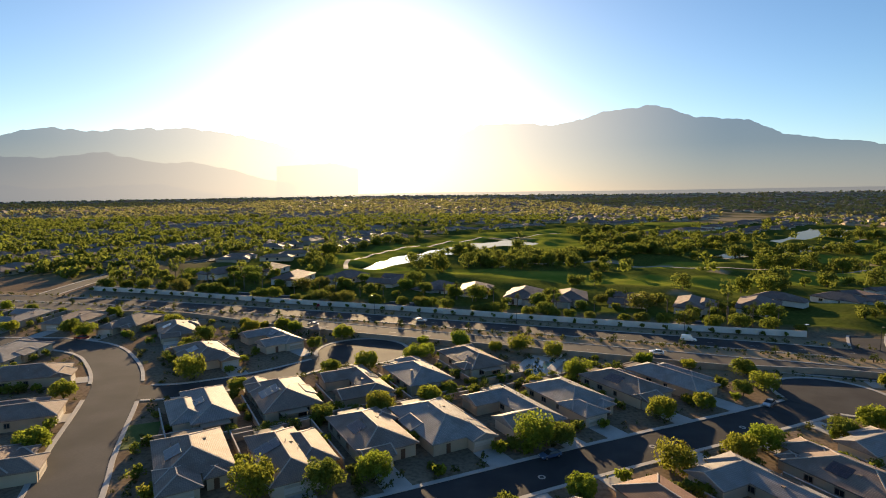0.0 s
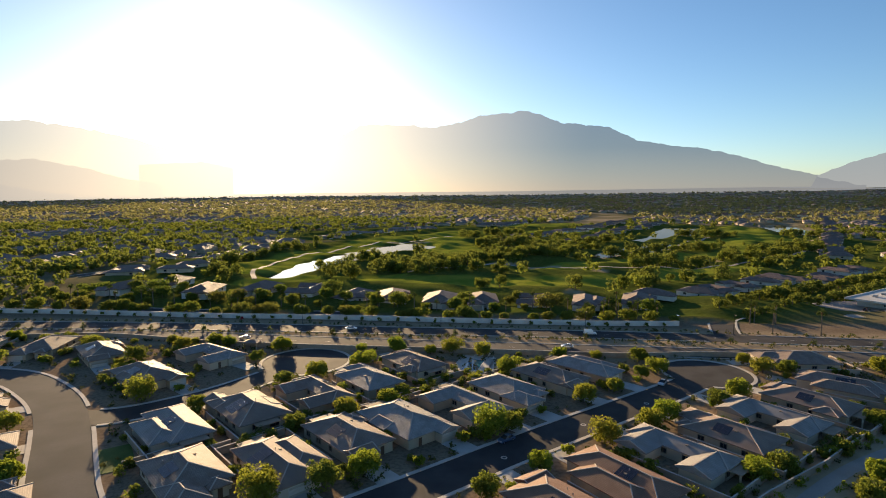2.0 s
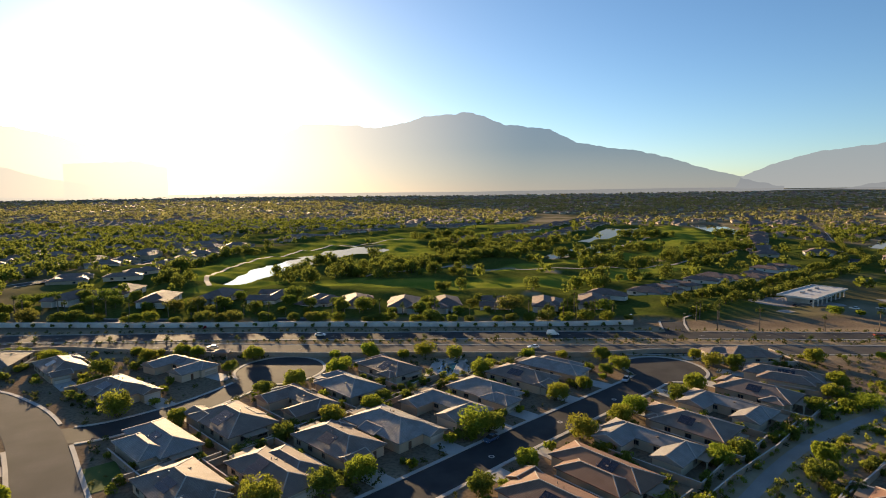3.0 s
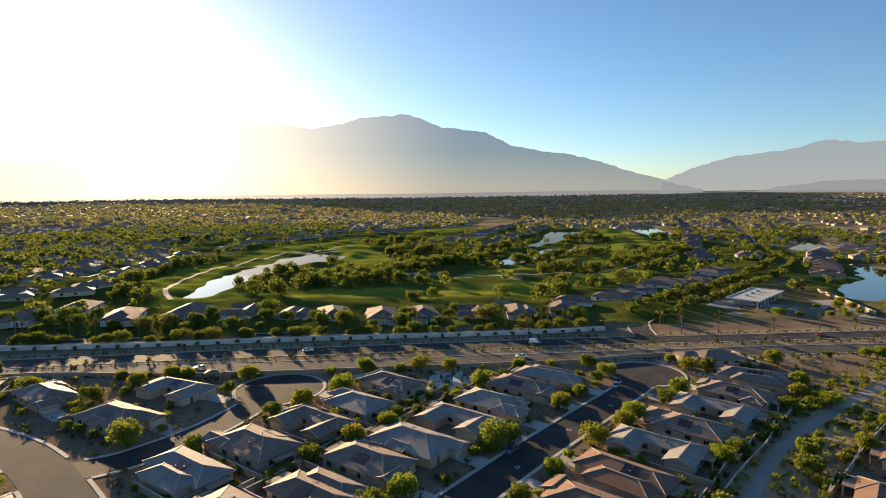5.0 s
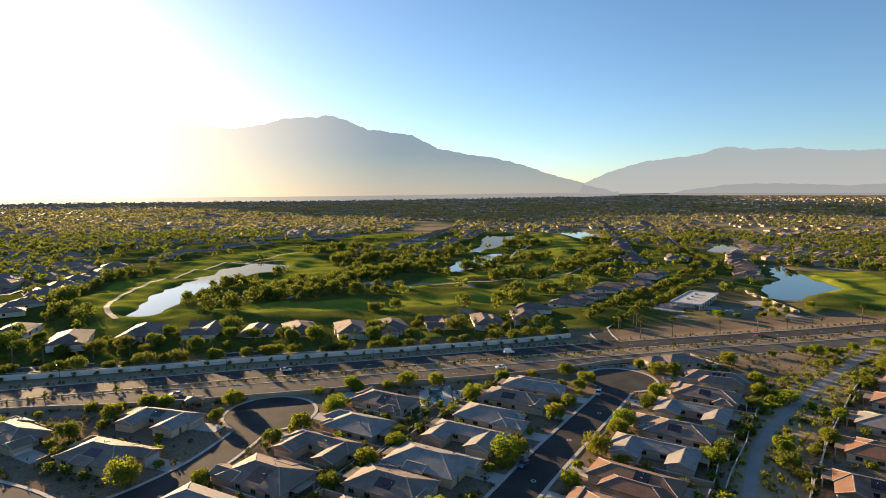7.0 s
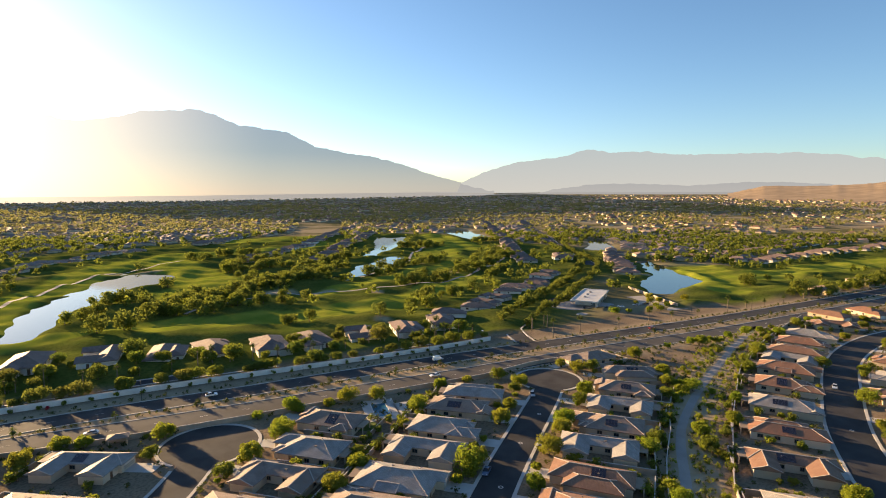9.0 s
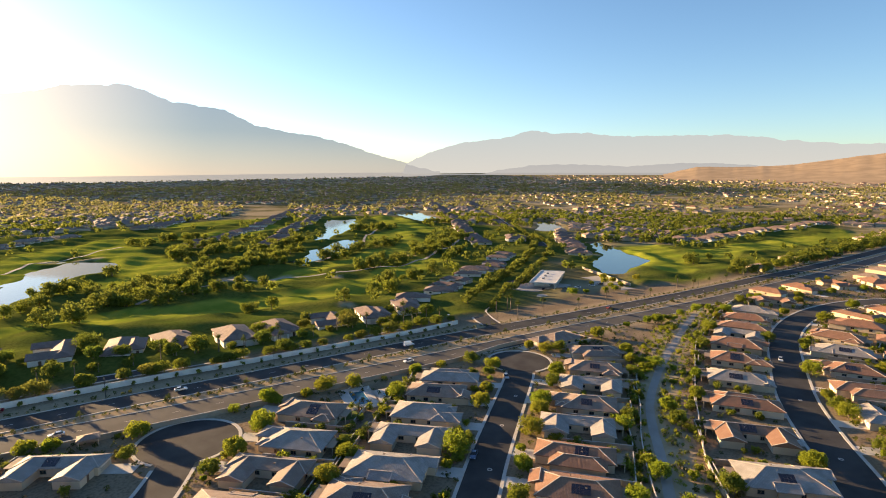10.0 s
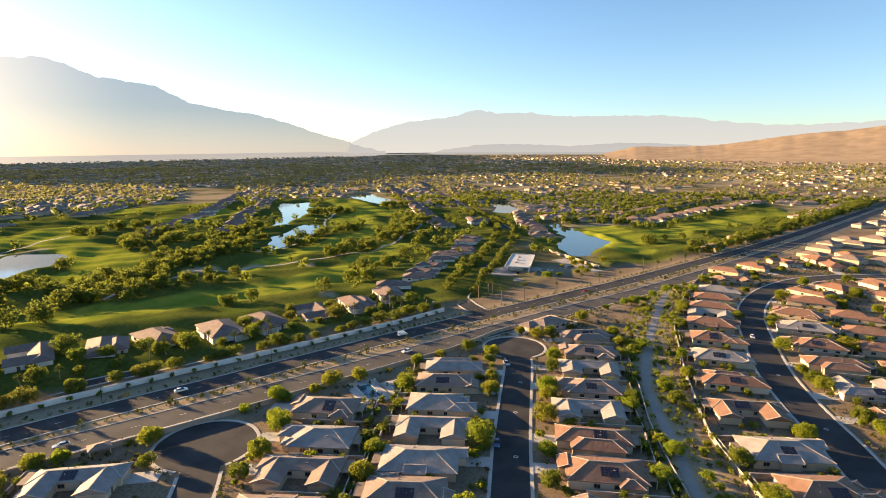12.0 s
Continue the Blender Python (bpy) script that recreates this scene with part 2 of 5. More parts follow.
CAR_PAINT = {"white": paint("car_white", (0.72, 0.72, 0.70)), "silver": paint("car_silver", (0.45, 0.46, 0.48), 0.3, 0.6), "blue": paint("car_blue", (0.06, 0.12, 0.22)),
             "dark": paint("car_dark", (0.03, 0.03, 0.035)), "red": paint("car_red", (0.30, 0.03, 0.025))}
M["rubber"] = paint("rubber", (0.02, 0.02, 0.02), 0.9, 0.0)
M["lamp_red"] = paint("lamp_red", (0.35, 0.01, 0.01), 0.2, 0.0)
M["lamp_clear"] = paint("lamp_clear", (0.7, 0.7, 0.7), 0.1, 0.0)


# ---- mesh helpers ----
def part(name, bm, material, parent=None, label=""):
    me = bpy.data.meshes.new(name)
    bm.to_mesh(me)
    bm.free()
    me.materials.append(material)
    ob = new(name, me)
    if parent is not None:
        ob.parent = parent
    if label:
        ob["label"] = label
    return ob


def array_mesh(name, verts, faces, material, smooth=False):
    me = bpy.data.meshes.new(name)
    me.from_pydata(verts, [], faces)
    me.materials.append(material)
    if smooth:
        me.polygons.foreach_set("use_smooth", [True] * len(me.polygons))
    me.update()
    return me


def add_box(bm, centre, size, m=None, bevel=0.0):
    r = bmesh.ops.create_cube(bm, size=1.0, matrix=(m or Matrix()) @ Matrix.Translation(centre) @ Matrix.Diagonal((*size, 1)))
    if bevel:
        es = list({e for v in r["verts"] for e in v.link_edges})
        bmesh.ops.bevel(bm, geom=es, offset=bevel, segments=1, affect="EDGES", profile=0.5)
    return r["verts"]


def box(name, centre, size, material, parent, label="", m=None, bevel=0.0):
    bm = bmesh.new()
    add_box(bm, centre, size, m, bevel)
    return part(name, bm, material, parent, label)


def beam(name, a, b, width, height, material, parent):
    """A bar from a to b."""
    a, b = Vector(a), Vector(b)
    d = b - a
    q = d.to_track_quat("X", "Z").to_matrix().to_4x4()
    bm = bmesh.new()
    add_box(bm, (0, 0, 0), (d.length, width, height), Matrix.Translation((a + b) / 2) @ q)
    return part(name, bm, material, parent)


def smoothstep(a, b, x):
    t = np.clip((x - a) / (b - a), 0, 1)
    return t * t * (3 - 2 * t)


def spline(points, step):
    """A smooth line through a few plan points, stepped evenly."""
    p = np.array(points, float)
    p = np.vstack([2 * p[0] - p[1], p, 2 * p[-1] - p[-2]])
    out = []
    for i in range(1, len(p) - 2):
        k = max(2, int(np.linalg.norm(p[i + 1] - p[i]) / step))
        for j in range(k):
            t = j / k
            out.append(0.5 * (2 * p[i] + (p[i + 1] - p[i - 1]) * t + (2 * p[i - 1] - 5 * p[i] + 4 * p[i + 1] - p[i + 2]) * t * t + (3 * p[i] - p[i - 1] - 3 * p[i + 1] + p[i + 2]) * t ** 3))
    out.append(p[-2])
    return np.array(out)


def line_distance(px, py, line):
    """Least distance from plan points to a stepped line."""
    a, ab = line[:-1], line[1:] - line[:-1]
    length = np.maximum((ab * ab).sum(1), 1e-9)
    flat_x, flat_y = np.ravel(px), np.ravel(py)
    best = np.empty(flat_x.shape)
    for k in range(0, len(flat_x), 4000):
        qx, qy = flat_x[k:k + 4000, None], flat_y[k:k + 4000, None]
        t = np.clip(((qx - a[:, 0]) * ab[:, 0] + (qy - a[:, 1]) * ab[:, 1]) / length, 0, 1)
        best[k:k + 4000] = np.sqrt(((qx - a[:, 0] - t * ab[:, 0]) ** 2 + (qy - a[:, 1] - t * ab[:, 1]) ** 2).min(1))
    return best.reshape(np.shape(px))


def normals(line):
    d = np.gradient(line, axis=0)
    d /= np.linalg.norm(d, axis=1)[:, None]
    return np.stack([-d[:, 1], d[:, 0]], 1)


# ---- plan ----
INNER = spline([(-185, 312), (-140, 297), (-76, 275), (-36, 264), (0, 253), (42, 239), (80, 227), (118, 217), (150, 208)], 8)
STREET_A = spline([(-92, 144), (-81, 142.5), (-72, 143.5), (-61, 148.5), (-51, 155), (-42, 163.5), (-34, 172.5), (-27, 181)], 3)
STREET_LEFT = spline([(-30, 0), (-50, 52), (-66.5, 91), (-72, 103), (-78, 118), (-83, 131), (-89, 145), (-96, 158), (-105, 170), (-115, 180.5), (-128, 187.5), (-150, 191.5), (-230, 190), (-330, 195)], 3)
STREET_B = spline([(-120, 32), (-40, 72), (0, 91), (25, 103), (52, 115), (75, 125), (90, 132), (104, 141)], 3)
STREET_C = spline([(0, -22), (30, -2), (56, 10), (80, 19), (102, 28), (132, 38), (170, 46), (212, 53), (250, 54), (290, 48), (330, 33), (358, 12), (378, -15), (392, -60)], 3)
CUL_A, CUL_A_R = (-27.0, 181.0), 14.8
CUL_B, CUL_B_R = (102.5, 140.0), 13.6
ROAD_N = spline([(-520, 310), (-330, 292), (-215, 274), (-150, 262), (-80, 244), (-30, 230), (7, 218), (55, 204), (118, 184), (203, 154), (332, 112), (600, 38), (1150, -92), (1800, -240)], 8)
ROAD_S = spline([(-520, 296), (-330, 278), (-220, 261), (-150, 247), (-80, 228), (-40, 213), (-6, 201), (36, 187), (93, 168), (172, 142), (283, 104), (530, 36), (1080, -92), (1750, -245)], 8)
ENTRY = spline([(138, 172), (157, 200), (176, 213), (260, 242), (345, 272), (422, 306), (486, 344), (530, 392), (620, 470), (800, 620), (1000, 800)], 6)
GATE_ROAD = spline([(-205, 276), (-208, 300), (-212, 340), (-214, 380), (-190, 420), (-150, 480), (-120, 560)], 6)
WASH_PATH = spline([(272, 105), (261, 104), (215, 100), (178, 95), (149, 91), (117, 85), (93, 79), (75, 72), (60, 65), (42, 57), (26, 50), (0, 36), (-30, 18)], 4)
PONDS = [([(-52, 388), (-42, 410), (-28, 450), (-4, 488), (28, 530), (58, 560), (78, 590)], (9, 12, 12, 17, 19, 30, 24)),
         ([(212, 453), (250, 471), (290, 496), (335, 525), (362, 552)], (10, 12, 20, 17, 9)),
         ([(340, 580), (410, 638), (470, 690), (560, 800)], (8, 13, 24, 26)),
         ([(655, 655), (710, 740), (790, 850)], (20, 28, 30)),
         ([(535, 300), (480, 254), (428, 218), (392, 211), (352, 200)], (9, 13, 22, 19, 10)),
         ([(640, 420), (690, 440), (780, 500)], (16, 18, 14)),
         ([(1170, 225), (1290, 300), (1410, 385)], (16, 18, 20))]
FAIRWAYS = [([(20, 350), (60, 342), (100, 328), (140, 318), (190, 326), (240, 340), (300, 358)], 17), ([(150, 392), (200, 402), (244, 414), (300, 425), (345, 440), (420, 480)], 14),
            ([(400, 520), (470, 560), (515, 560), (560, 640), (600, 700), (640, 760)], 30), ([(70, 470), (99, 492), (114, 540), (120, 600), (150, 740), (230, 740), (309, 727), (400, 760)], 26),
            ([(-70, 415), (-62, 470), (-30, 530), (10, 570), (40, 640), (120, 740)], 24), ([(395, 165), (430, 180), (470, 200), (545, 249)], 24), ([(500, 165), (620, 130), (761, 84), (869, 52), (1000, 15)], 22),
            ([(-75, 360), (-60, 372), (-20, 372), (30, 372)], 9), ([(1100, 300), (1250, 260), (1600, 200)], 40), ([(330, 900), (520, 1000), (700, 1250)], 50), ([(980, 620), (1050, 620), (1180, 800)], 30)]
TURF_AREAS = [((130, 420), (330, 250)), ((-10, 500), (110, 160)), ((430, 560), (230, 330)), ((650, 130), (420, 90)), ((300, 760), (420, 200)), ((450, 215), (120, 60))]
FAIRWAY_LINES = [(spline(c, 12), w) for c, w in FAIRWAYS]
POND_LINES = [spline([(x, y, r) for (x, y), r in zip(c, rs)], 8) for c, rs in PONDS]


def pond_depth(px, py):
    """Positive inside a pond: metres from its shore."""
    best = np.full(px.shape, -1e9)
    for line in POND_LINES[:6]:
        if px.size < 4 and np.hypot(px - line[len(line) // 2, 0], py - line[len(line) // 2, 1]).min() > 250:
            continue
        for a, b in zip(line[:-1], line[1:]):
            ab = b[:2] - a[:2]
            t = np.clip(((px - a[0]) * ab[0] + (py - a[1]) * ab[1]) / (ab @ ab), 0, 1)
            d = np.hypot(px - a[0] - t * ab[0], py - a[1] - t * ab[1])
            best = np.maximum(best, a[2] + (b[2] - a[2]) * t - d)
    wob = 3.0 * np.sin(px * 0.11 + py * 0.05) * np.sin(py * 0.13 - px * 0.04)
    return best + wob


def turf_amount(px, py):
    best = np.zeros(px.shape)
    north = smoothstep(0, 8, py + 0.31 * px - 247) * (px < 330) + (px >= 330) * smoothstep(0, 20, py + 0.27 * px - 215)
    for (cx, cy), (rx, ry) in TURF_AREAS:
        q = np.hypot((px - cx) / rx, (py - cy) / ry)
        best = np.maximum(best, 1 - smoothstep(0.85, 1.08, q))
    return best * north


def mown_amount(px, py):
    best = np.zeros(px.shape)
    for c, w in FAIRWAY_LINES:
        d = line_distance(px, py, c) + 4 * np.sin(px * 0.09) * np.sin(py * 0.08 + 1)
        best = np.maximum(best, 1 - smoothstep(w - 2, w + 2, d))
    return best


def far_rise(px, py):
    """The valley floor climbs gently towards the pass."""
    r = np.hypot(px, py)
    az = np.degrees(np.arctan2(px, py))
    rim = np.interp(az, (-180, -60, -40, -20, 0, 20, 40, 57, 75, 95, 130, 180), (0, 0, -6, 14, 45, 60, 86, 100, 100, 85, 20, 0))
    return rim * np.clip((r - 1000) / 3700, 0, 1.1) ** 1.3


def ground_height(px, py):
    px, py = np.asarray(px, float), np.asarray(py, float)
    r = np.hypot(px, py)
    z = far_rise(px, py)
    mounds = 2.1 * np.sin(px * 0.047 + 1.3 * np.sin(py * 0.021)) * np.sin(py * 0.061 + 0.9 * np.sin(px * 0.033)) + 0.9 * np.sin(px * 0.13 + py * 0.05) * np.sin(py * 0.15)
    z = z + (mounds + 0.9) * turf_amount(px, py) * (r < 1100)
    inside = pond_depth(px, py)
    shore = smoothstep(-9, 3, inside)
    return z * (1 - shore) - 1.6 * smoothstep(-5, 6, inside)


# ---- ground: one sheet to the mountains' feet ----
def stepped(a, b, step, out_a, out_b, grow=1.16):
    mid = np.arange(a, b + step, step)
    left, right, s = [], [], step
    x = a
    while x > out_a:
        s = min(s * grow, 160)
        x -= s
        left.append(x)
    s, x = step, mid[-1]
    while x < out_b:
        s = min(s * grow, 160)
        x += s
        right.append(x)
    return np.array(left[::-1] + list(mid) + right)


gx, gy = stepped(-140, 640, 4.0, -4200, 5200), stepped(20, 840, 4.0, -2600, 5300)
GX, GY = np.meshgrid(gx, gy)
GZ = ground_height(GX, GY)
nx, ny = len(gx), len(gy)
ids = np.arange(nx * ny).reshape(ny, nx)
quads = np.stack([ids[:-1, :-1], ids[:-1, 1:], ids[1:, 1:], ids[1:, :-1]], -1).reshape(-1, 4)
ground_me = array_mesh("ground", np.stack([GX, GY, GZ], -1).reshape(-1, 3).tolist(), quads.tolist(), M["ground"], True)
turf = turf_amount(GX, GY)
mown = mown_amount(GX, GY) * (turf > 0.05)
azg = np.degrees(np.arctan2(GX, GY))
rg = np.hypot(GX, GY)
desert = smoothstep(74, 84, azg) * (1 - smoothstep(118, 125, azg)) * smoothstep(1300, 1700, rg)
bunkers = np.zeros(GX.shape)
for bx, by, br in ((123, 416, 16), (150, 396, 13), (121, 276, 6), (300, 395, 12), (95, 620, 14), (60, 628, 10), (430, 250, 9), (560, 540, 10), (180, 360, 7), (330, 470, 8)):
    bunkers = np.maximum(bunkers, 1 - smoothstep(br - 4, br + 3, np.hypot(GX - bx, (GY - by) * 1.6) + 3 * np.sin(GX * 0.3)))
wash = 0.75 * (1 - smoothstep(7, 13, line_distance(GX, GY, WASH_PATH))) * (GY + 0.33 * GX < 190)
verge = 0.5 * (1 - smoothstep(11, 17, np.minimum(line_distance(GX, GY, ROAD_N), line_distance(GX, GY, ROAD_S))))
sand = np.maximum(np.maximum(desert, bunkers * 0.8), np.maximum(wash, verge))
suburb = smoothstep(0, 8, GY + 0.31 * GX - 252) * (1 - turf) + smoothstep(600, 900, rg) * (1 - turf) * (GY + 0.31 * GX <= 252)
for key, val in (("turf", turf), ("mown", mown), ("sand", sand), ("suburb", np.clip(suburb, 0, 1))):
    ground_me.attributes.new(key, "FLOAT", "POINT").data.foreach_set("value", val.reshape(-1).astype(np.float32))
ground = tagged(new("ground", ground_me), "dry desert gravel and irrigated golf turf reaching the mountains", "ground", kind="structure")

for k, line in enumerate(POND_LINES[:6]):
    n2 = normals(line[:, :2])
    ext = line.copy()
    ext[0, :2] -= (line[1, :2] - line[0, :2]) / np.linalg.norm(line[1, :2] - line[0, :2]) * (line[0, 2] + 4)
    ext[-1, :2] += (line[-1, :2] - line[-2, :2]) / np.linalg.norm(line[-1, :2] - line[-2, :2]) * (line[-1, 2] + 4)
    w = (line[:, 2] + 4)[:, None]
    a, b = ext[:, :2] + n2 * w, ext[:, :2] - n2 * w
    pv = np.vstack([np.column_stack([a, np.full(len(a), -0.62)]), np.column_stack([b, np.full(len(b), -0.62)])])
    m = len(a)
    me = array_mesh("pond", pv.tolist(), [(i, i + m, i + m + 1, i + 1) for i in range(m - 1)], M["water"])
    tagged(new("water_%d" % (k + 1), me), "still golf course pond mirroring the sky", "pond", kind="structure")

# ---- roads, kerbs, paths ----
ROADS = [(STREET_A, 5.2), (STREET_LEFT, 6.0), (STREET_B, 5.2), (STREET_C, 6.2), (ROAD_N, 5.8), (ROAD_S, 6.3), (ENTRY, 5.0), (GATE_ROAD, 5.0), (INNER, 3.2)]
DISCS = [(CUL_A, CUL_A_R), (CUL_B, CUL_B_R)]


def on_road(x, y, margin=0.0, skip=None):
    px, py = np.atleast_1d(np.asarray(x, float)), np.atleast_1d(np.asarray(y, float))
    hit = np.zeros(px.shape, bool)
    for k, (line, w) in enumerate(ROADS):
        if k != skip:
            hit |= line_distance(px, py, line[::2] if len(line) % 2 else np.vstack([line[::2], line[-1:]])) < w + margin
    for k, (c, r) in enumerate(DISCS):
        if 100 + k != skip:
            hit |= np.hypot(px - c[0], py - c[1]) < r + margin
    return hit


def ribbon(name, line, w, z, material, label, category="road", drape=False):
    n2 = normals(line)
    a, b = line + n2 * w, line - n2 * w
    m = len(a)
    za = ground_height(line[:, 0], line[:, 1]) * ((np.hypot(line[:, 0], line[:, 1]) > 1000) | drape)
    top = lambda e: np.column_stack([e, za + z])
    low = lambda e: np.column_stack([e, za - 0.15])
    v = np.vstack([top(a), top(b), low(a), low(b)]).tolist()
    f = []
    for i in range(m - 1):
        f += [(i, i + m, i + m + 1, i + 1), (i, i + 1, i + 1 + 2 * m, i + 2 * m), (i + m, i + 3 * m, i + 3 * m + 1, i + m + 1)]
    return tagged(new(name, array_mesh(name, v, f, material)), label, category, kind="structure")


def kerb(name, edge, width, skip, side):
    """A raised concrete edge along a road, open where another road joins."""
    n2 = normals(edge) * side
    keep = ~on_road(edge[:, 0], edge[:, 1], 0.2, skip)
    v, f = [], []
    prof = ((0.0, 0.0), (0.0, 0.17), (width, 0.19), (width, 0.0))
    for i in range(len(edge)):
        for off, z in prof:
            v.append((edge[i, 0] + n2[i, 0] * off, edge[i, 1] + n2[i, 1] * off, z))
    for i in range(len(edge) - 1):
        if keep[i] and keep[i + 1]:
            for j in range(3):
                f.append((4 * i + j, 4 * i + 4 + j, 4 * i + 5 + j, 4 * i + 1 + j))
    if f:
        tagged(new(name, array_mesh(name, v, f, M["concrete"])), "pale concrete kerb and gutter along the street", "kerb", kind="structure")


road_specs = ((0, "road_a", 0.050, "asphalt"), (1, "road_left", 0.056, "asphalt_old"), (2, "road_b", 0.050, "asphalt"), (3, "road_c", 0.050, "asphalt"),
              (4, "road_north", 0.050, "asphalt"), (5, "road_south", 0.050, "asphalt_old"), (6, "road_entry", 0.044, "asphalt"), (7, "road_gate", 0.044, "asphalt_old"), (8, "road_inner", 0.038, "asphalt"))
for k, name, z, mat in road_specs:
    line, w = ROADS[k]
    ribbon(name, line, w, z, M[mat], "asphalt road between pale kerbs")
    for side in (1, -1):
        kerb("kerb", line + normals(line) * w * side, 0.5 if k in (4, 5) else 1.0, k, side)
for k, (c, r) in enumerate(DISCS):
    bm = bmesh.new()
    bmesh.ops.create_cone(bm, cap_ends=True, segments=48, radius1=r, radius2=r, depth=0.2, matrix=Matrix.Translation((c[0], c[1], -0.036)))
    tagged(part("road_end_%d" % (k + 1), bm, M["asphalt"]), "round asphalt end of a residential street", "road", kind="structure")
    a = np.linspace(0, 2 * math.pi, 73)
    kerb("kerb", np.column_stack([c[0] + r * np.cos(a), c[1] + r * np.sin(a)]), 1.1, 100 + k, -1)
ribbon("wash_path", WASH_PATH, 1.5, 0.05, M["path"], "winding pale concrete footpath through the desert wash", "path")
for k, c in enumerate((((40, 385), (90, 402), (123, 412), (150, 392), (185, 372), (240, 362), (290, 366), (345, 388), (420, 420), (500, 470)), ((-66, 372), (-70, 400), (-66, 440), (-52, 480), (-25, 530), (20, 590), (70, 640), (150, 680)),
                       ((225, 440), (280, 458), (340, 500), (400, 560), (470, 610)))):
    ribbon("cart_path_%d" % (k + 1), spline(c, 5), 1.6, 0.12, M["path"], "pale concrete cart path across the golf course", "path", True)
bm = bmesh.new()
add_box(bm, (0, 0, 0), (110, 52, 0.1), pose(262, 200, 0.0, rz=-25))
tagged(part("car_park", bm, M["lot"]), "pale gravel forecourt beside the clubhouse gate", "car park", kind="structure")

# dashed lane lines and manhole covers
M["line"] = surface("line_paint", (0.75, 0.74, 0.70), (0.6, 0.59, 0.55), 0.7, 1.0, 8.0)
dash_me = None
for line, off in ((ROAD_N, 0.0), (ROAD_S, 0.0)):
    fine = spline(line[::3].tolist(), 2.0)
    acc = np.concatenate([[0], np.cumsum(np.linalg.norm(np.diff(fine, axis=0), axis=1))])
    n2 = normals(fine)
    for s in np.arange(0, acc[-1], 14.6):
        x, y = np.interp(s, acc, fine[:, 0]), np.interp(s, acc, fine[:, 1])
        if -160 < x < 320:
            i = int(np.searchsorted(acc, s))
            ang = math.degrees(math.atan2(-n2[min(i, len(n2) - 1), 0], n2[min(i, len(n2) - 1), 1]))
            if dash_me is None:
                bmd = bmesh.new()
                add_box(bmd, (0, 0, 0), (2.6, 0.10, 0.02))
                dash = part("lane_dash", bmd, M["line"])
                tagged(dash, "worn white dashed lane line on asphalt", "lane line", "lane dashes", "structure")
                dash.matrix_basis = pose(x, y, 0.052, rz=ang)
                dash_me = dash
            else:
                copy_thing(dash_me, pose(x, y, 0.052, rz=ang))


def manhole(x, y):
    bm = bmesh.new()
    bmesh.ops.create_cone(bm, cap_ends=True, segments=24, radius1=0.42, radius2=0.40, depth=0.05, matrix=Matrix.Translation((0, 0, 0.055)))
    root = part("manhole_cover", bm, M["dark_metal"])
    bm = bmesh.new()
    bmesh.ops.create_cone(bm, cap_ends=True, segments=24, radius1=0.75, radius2=0.75, depth=0.03, matrix=Matrix.Translation((0, 0, 0.05)))
    part("collar", bm, M["concrete"], root, "pale concrete collar")
    root.matrix_basis = pose(x, y, 0)
    return tagged(root, "round iron manhole cover in a concrete collar", "manhole cover", "manhole covers")


for x, y in ((18.5, 98.5), (44, 111), (68, 120.5), (131, 37), (88, 22)):
    manhole(x, y)


# ---- far ranges ----
def far_range(name, az0, az1, crest, r_foot, r_crest, material, label, rough=1.0, seed=0.0):
    """A range of hills in the round: crest heights in degrees over the eye, broken into spurs and gullies."""
    na, nr = int((az1 - az0) * 5), 26
    az = np.linspace(az0, az1, na)
    el = np.interp(az, [c[0] for c in crest], [c[1] for c in crest])
    v = []
    tt = np.linspace(0, 1, nr)
    rr = r_foot + (r_crest - r_foot) * tt
    bx, by = np.outer(np.sin(np.radians(az)), rr) - 55, np.outer(np.cos(np.radians(az)), rr)
    feet = far_rise(bx, by)
    for i in range(na):
        fine = 0.16 * noise.fractal(Vector((az[i] * 0.9, seed, 0.0)), 0.9, 2.0, 5) * rough
        top = r_crest * math.tan(radians(el[i] + fine)) + 62
        for j in range(nr):
            t, base = tt[j], feet[i, j]
            spur = noise.ridged_multi_fractal(Vector((az[i] * 0.22, t * 2.2, seed)), 0.9, 2.1, 5, 0.9, 2.0) * 0.16
            h = base - 12 + (max(top - base, 4) + 12) * (t ** (1.25 if r_crest - r_foot < 1500 else 2.6)) * (1 + (spur - 0.2) * 4 * t * (1 - t) * rough)
            v.append((bx[i, j], by[i, j], h))
    f = [(i * nr + j, (i + 1) * nr + j, (i + 1) * nr + j + 1, i * nr + j + 1) for i in range(na - 1) for j in range(nr - 1)]
    return tagged(new(name, array_mesh(name, v, f, material, True)), label, "mountains", kind="structure")


